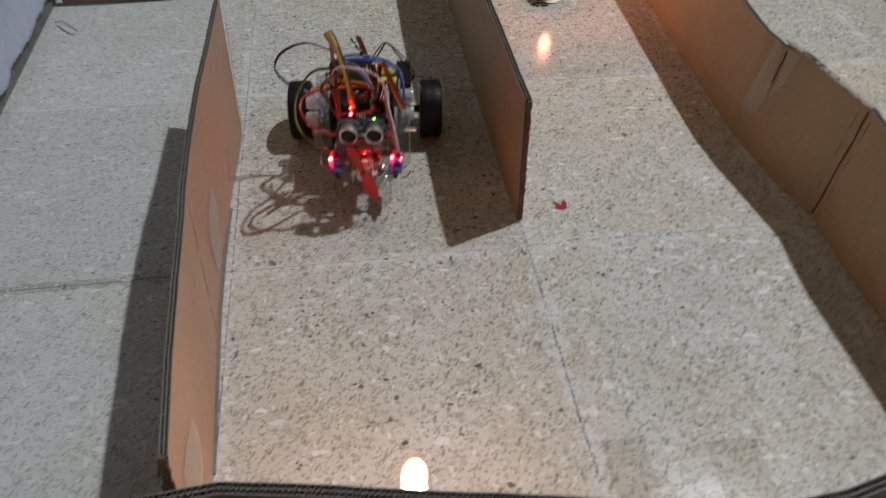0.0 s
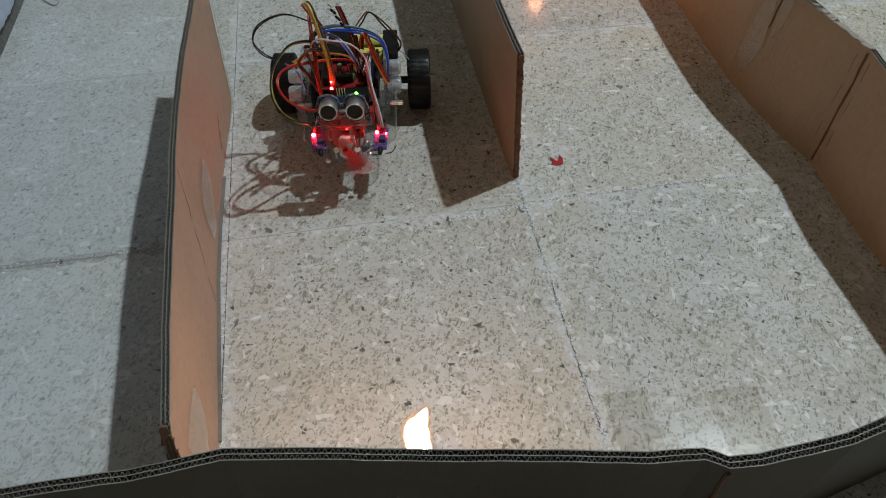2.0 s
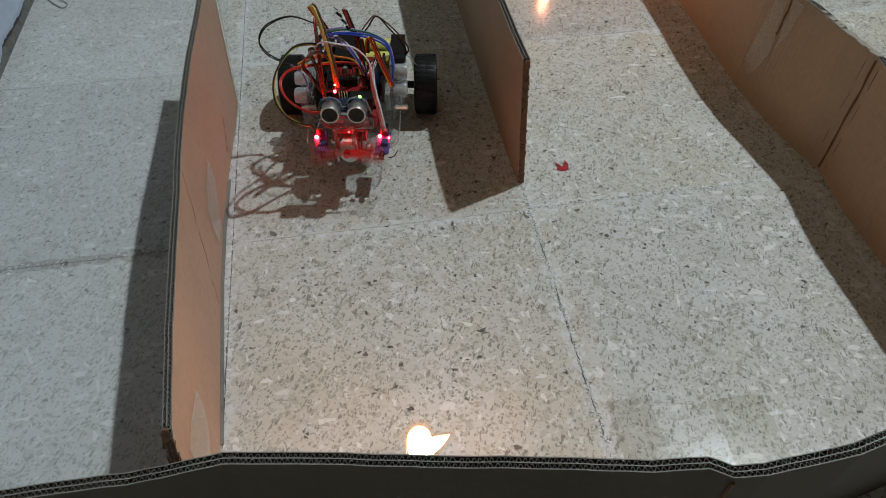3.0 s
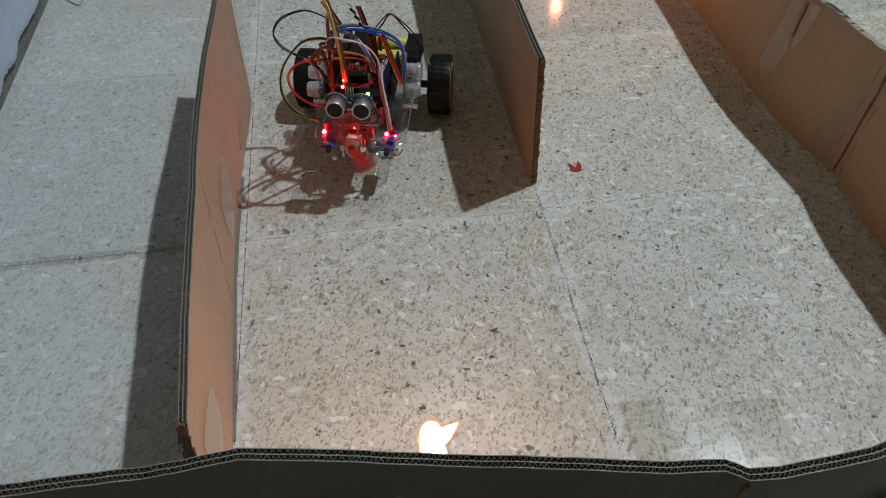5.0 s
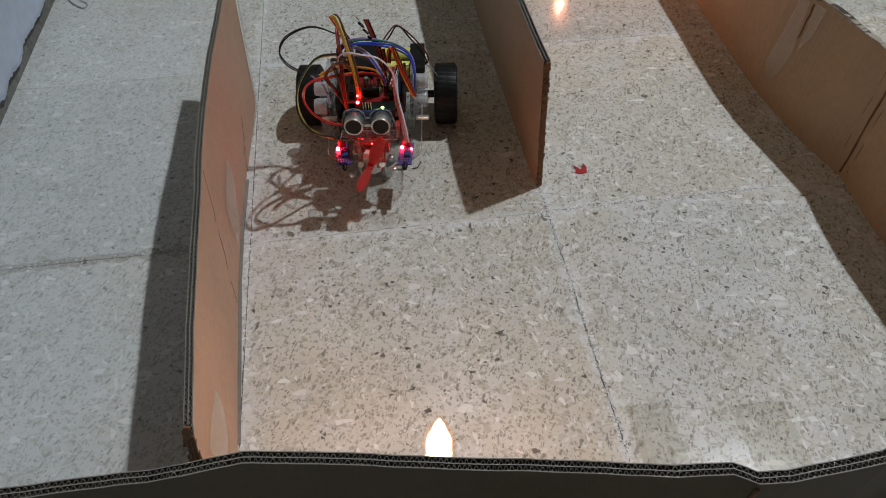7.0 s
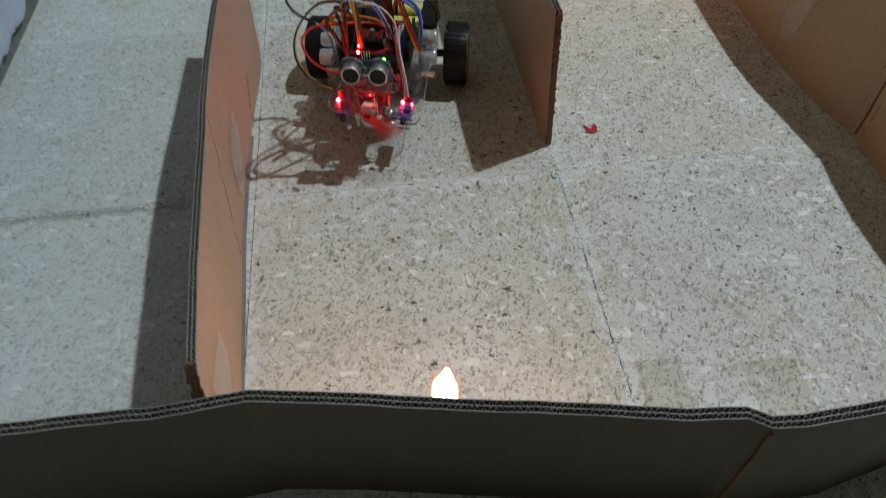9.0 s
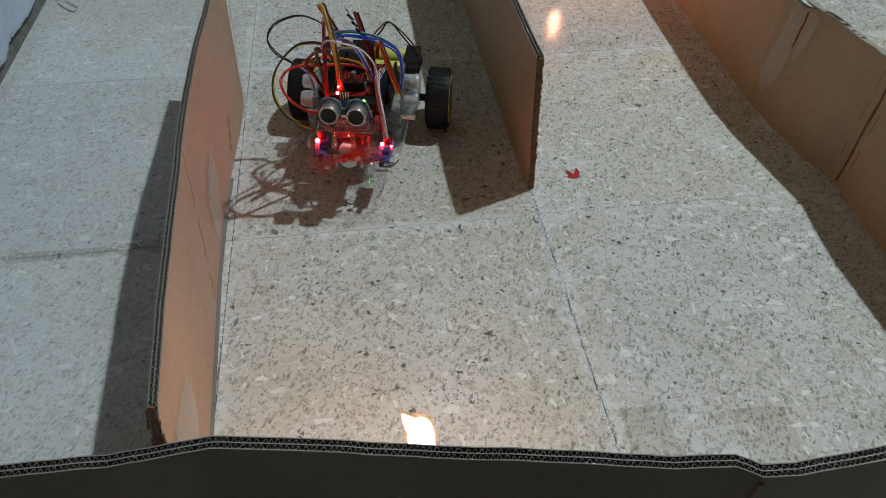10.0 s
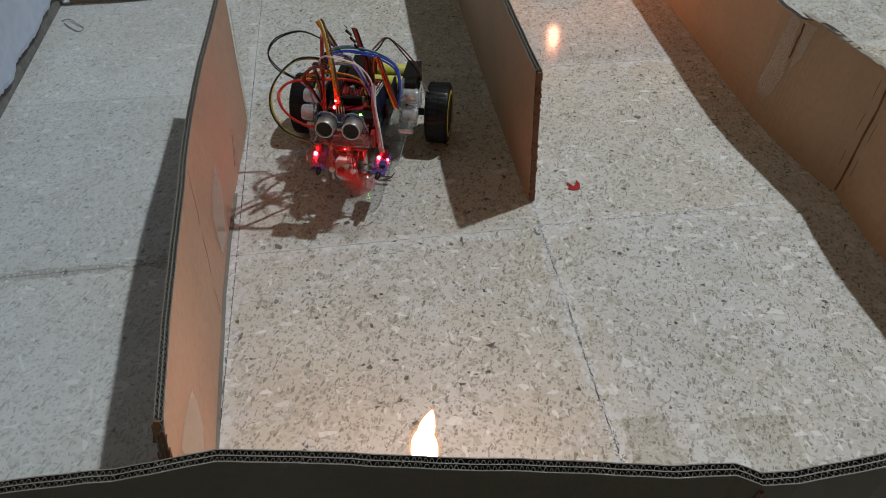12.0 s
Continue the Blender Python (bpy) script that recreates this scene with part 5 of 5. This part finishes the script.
# worn pits and scratches
PITS = [(-0.098, -0.064, 4, 4), (-0.171, -0.071, 5, 7), (-0.177, -0.105, 4, 7), (-0.086, -0.102, 4, 6), (-0.076, -0.140, 11, 5), (-0.084, -0.167, 6, 5), (-0.135, -0.057, 3, 4), (-0.081, -0.008, 5, 13), (-0.147, -0.001, 9, 4),
        (-0.277, -0.070, 5, 4), (-0.294, -0.084, 5, 7), (-0.067, 0.031, 7, 5), (0.089, -0.139, 4, 6), (-0.178, -0.188, 7, 3)]
chips("worn_pit", PITS, material("dirt_pit", (0.11, 0.10, 0.085), 0.7, grain=0.5, grain_scale=500), "small dark worn pits in the terrazzo")
SCRATCHES = [(-0.057, -0.041, -0.024, -0.009), (-0.108, -0.141, -0.112, -0.201), (-0.265, -0.157, -0.259, -0.164), (-0.266, -0.039, -0.257, -0.039), (-0.257, -0.039, -0.250, -0.030), (0.073, -0.143, 0.099, -0.188),
             (-0.036, -0.161, -0.013, -0.164), (0.041, -0.231, 0.078, -0.238), (0.152, 0.105, 0.189, 0.147)]
bm = bmesh.new()
for k, (x0, y0, x1, y1) in enumerate(SCRATCHES):
    a, b = Vector((x0, y0, 0.0001)), Vector((x1, y1, 0.0001))
    side = Vector((-(b - a).y, (b - a).x, 0)).normalized()
    tube(bm, [a.lerp(b, i / 10) + side * 0.0008 * noise.noise((i * 0.6, k, 2)) for i in range(11)], 0.00012 + 0.00006 * (k % 3), 4)
ob = part("scratch", bm, material("scratch_dirt", (0.34, 0.325, 0.29), 0.8, grain=0.4, grain_scale=500), FLOOR, "fine dark scratches across the tiles")
ob["kind"] = "stuff"
# cracked joint between the lanes, broken into short crooked runs
bm = bmesh.new()
crack = random.Random(8)
for x0, y0, x1, y1, most in ((0.0, -0.34, 0.0, 0.02, 0.00062), (-0.3, -0.26, -0.3, 0.32, 0.00042), (0.0, 0.0, 0.26, 0.0, 0.00030)):
    f = 0.0
    while f < 1.0:
        run = crack.uniform(0.015, 0.07)
        pts = []
        for i in range(9):
            g = min(1.0, f + run * i / 8)
            w = 0.0014 * noise.noise((g * 40, x0 * 9 + y0 * 5, 1)) + 0.0006 * noise.noise((g * 160, 3, y0))
            pts.append(Vector((x0 + (x1 - x0) * g + w * (x0 == x1), y0 + (y1 - y0) * g + w * (y0 == y1), 0.0)))
        tube(bm, pts, most * crack.uniform(0.3, 1.0), 4)
        f += run * crack.uniform(1.0, 2.4)
for v in bm.verts:
    v.co.z = v.co.z * 0.3 + 0.00024
ob = part("joint_crack", bm, material("joint_dirt", (0.085, 0.08, 0.07), 0.85, grain=0.5, grain_scale=500), FLOOR, "dark crooked crack along the tile joints")
ob["kind"] = "stuff"
# brown dirt smeared along the joint beyond the lanes
bm = bmesh.new()
n, prev = 60, None
for i in range(n + 1):
    x, wide = -0.585 + 0.25 * i / n, 0.006 + 0.005 * noise.noise((i * 0.3, 2, 1))
    row = [bm.verts.new((x, 0.002 * noise.noise((i * 0.25, 7, 3)) + k * wide, 0.00035)) for k in (-1, 1)]
    if prev:
        bm.faces.new((prev[0], row[0], row[1], prev[1]))
    prev = row
ob = part("joint_smear", bm, clear("dirt_smear", (0.93, 0.925, 0.91), 0.6, 0.12, (0.30, 0.29, 0.26), 0.002), FLOOR, "brown dirt smeared along the joint")
ob["kind"] = "stuff"
# dull films left by glue, with shiny beads
FILM = clear("glue_film", (0.985, 0.98, 0.965), 0.6, 0.055, (0.43, 0.39, 0.32), 0.003)
BEAD = clear("glue_bead", (0.9, 0.9, 0.9), 0.06, 0.4, (0.78, 0.78, 0.78), 0.35)
for k, (x0, x1, y0, y1) in enumerate(((0.010, 0.046, -0.300, -0.226), (0.094, 0.139, -0.310, -0.238))):
    bm = bmesh.new()
    n = 14
    slab(bm, [(x0 + (x1 - x0) * i / n, y1 + 0.002 * noise.noise((i * 0.7, k, 0))) for i in range(n + 1)]
         + [(x1 + 0.0015 * noise.noise((i * 0.8, k, 3)), y1 + (y0 - y1) * i / n) for i in range(1, n + 1)]
         + [(x1 + (x0 - x1) * i / n, y0) for i in range(1, n + 1)]
         + [(x0 + 0.0015 * noise.noise((i * 0.8, k, 7)), y0 + (y1 - y0) * i / n) for i in range(1, n)], 0.0001, 0.00026)
    tagged(part("glue_stain", bm, FILM), "dull brownish glue stain on the tiles", "stain", "glue stains")
bm = bmesh.new()
rnd = random.Random(3)
for i in range(34):
    x, y = rnd.gauss(0.122, 0.013), rnd.gauss(-0.246, 0.010)
    if i % 3 == 0:
        x, y = rnd.uniform(0.10, 0.145), rnd.uniform(-0.30, -0.24)
    r = rnd.uniform(0.0004, 0.0011)
    lathe(bm, [(r, 0.0002), (r * 0.8, r * 0.45), (r * 0.35, r * 0.7), (r * 0.05, r * 0.75)], (0, 0, 1), (x, y, 0), 8)
for x, y in ((0.258, 0.172), (0.263, 0.170), (0.270, 0.169), (0.292, 0.443), (0.004, -0.258), (0.006, -0.266)):
    lathe(bm, [(0.0016, 0.0002), (0.0012, 0.0008), (0.0001, 0.0011)], (0, 0, 1), (x, y, 0), 8)
tagged(part("glue_beads", bm, BEAD, smooth=True), "tiny shiny beads of dried glue", "glue beads", kind="stuff")


# ---- movement ----
# seconds, place on the floor, turn
DRIVE = [(0.0, -0.1519, 0.1988, -4.9), (0.1, -0.1535, 0.1830, -5.2), (0.2, -0.1548, 0.1772, -5.4), (0.5, -0.1555, 0.1756, -5.7), (1.0, -0.1566, 0.1763, -6.2), (1.5, -0.1580, 0.1773, -6.3),
         (2.0, -0.1583, 0.1792, -6.9), (2.5, -0.1580, 0.1800, -7.8), (3.0, -0.1572, 0.1807, -8.8), (5.0, -0.1560, 0.1844, -13.0), (5.5, -0.1563, 0.1857, -13.4), (6.0, -0.1570, 0.1868, -13.6),
         (6.25, -0.1568, 0.1855, -13.2), (6.5, -0.1560, 0.1753, -6.6), (6.7, -0.1568, 0.1660, -6.9), (7.0, -0.1574, 0.1644, -7.3), (9.0, -0.1550, 0.1667, -12.2), (9.5, -0.1556, 0.1682, -12.6),
         (10.0, -0.1555, 0.1689, -13.1), (10.5, -0.1561, 0.1696, -13.6), (11.0, -0.1564, 0.1703, -14.1), (11.5, -0.1568, 0.1707, -14.5), (12.0, -0.1566, 0.1715, -15.1)]


def motions():
    walk(ROBOT, [(t, pose(x, y, 0, 0, 0, a)) for t, x, y, a in DRIVE])
    # wheels roll by the way that each one covers
    for w, side in ((wheel_a, 1), (wheel_b, -1)):
        rows, roll = [], 0.0
        for i, (t, x, y, a) in enumerate(DRIVE):
            if i:
                t0, x0, y0, a0 = DRIVE[i - 1]
                h = radians((a + a0) / 2)
                ahead = -(-(x - x0) * math.sin(h) + (y - y0) * math.cos(h)) - side * 0.0755 * radians(a - a0)
                roll += math.degrees(ahead / 0.034)
            rows.append((t, pose(side * 0.0755, 0.012, 0.034, roll, 0, 0)))
        walk(w, rows)
    # the fan stands, spins, stands and spins again
    rows, angle, step = [], FAN_A, 82.0
    for k in range(361):
        t = k / 30
        if 37 <= k < 183 or k >= 228:
            angle += step
        elif 183 <= k < 192:
            # runs down to its second resting place
            if k == 183:
                rest = (FAN_B - angle) % 180 + 180
                left = rest
            take = left * (0.30 if k < 191 else 1.0)
            angle, left = angle + take, left - take
        if k in (0, 36) or 36 < k < 194 or k >= 226:
            rows.append((t, pose(*FAN_AT, 0, angle, 0)))
    walk(fan, rows)
    # the near flame's tongue: seconds, lean to the east, reach
    lick = [(0.0, 0, 0.3), (0.4, 0, 0.2), (0.8, -5, 0.4), (1.2, -5, 1.0), (1.6, 0, 1.0), (2.0, 16, 1.0), (2.4, 0, 0.2), (2.8, 42, 0.1), (3.2, 42, 0.1), (4.8, 36, 0.55), (5.2, 36, 0.45), (5.6, 24, 0.7), (6.0, 10, 0.7),
            (6.4, 0, 1.05), (6.8, 0, 1.1), (7.2, 0, 1.1), (8.8, 30, 0.2), (9.0, 4, 0.9), (9.2, -24, 0.3), (9.4, 30, 0.12), (9.6, 20, 0.45), (9.8, 28, 0.25), (10.0, -20, 0.8), (10.2, -25, 1.0), (10.4, 50, 0.45), (10.6, 0, 0.5),
            (10.8, 45, 0.4), (11.0, 10, 1.0), (11.2, 15, 1.5), (11.5, 24, 1.25), (11.8, 5, 1.05), (12.0, 12, 1.3)]
    walk(tongue_near, [(t, pose(0, 0, 0.020 + 0.024 * (reach - 1), 0, lean, 0)) for t, lean, reach in lick])
    sway = random.Random(11)
    for ob, (x, y, z), amp, n in ((flame_near, (-0.148, -0.270, 0.0555), 3.0, 31), (flame_far, (0.156, 0.522, 0.0665), 4.0, 31), (tongue_far, (0, 0, 0.0085), 6.0, 31)):
        walk(ob, [(12.0 * k / (n - 1), pose(x, y, z, amp * sway.uniform(-1, 1), amp * sway.uniform(-1, 1), 0)) for k in range(n)])


FAN_AT, FAN_A, FAN_B = (0.0015, -0.1427, 0.0654), -19.0, 22.0
motions()
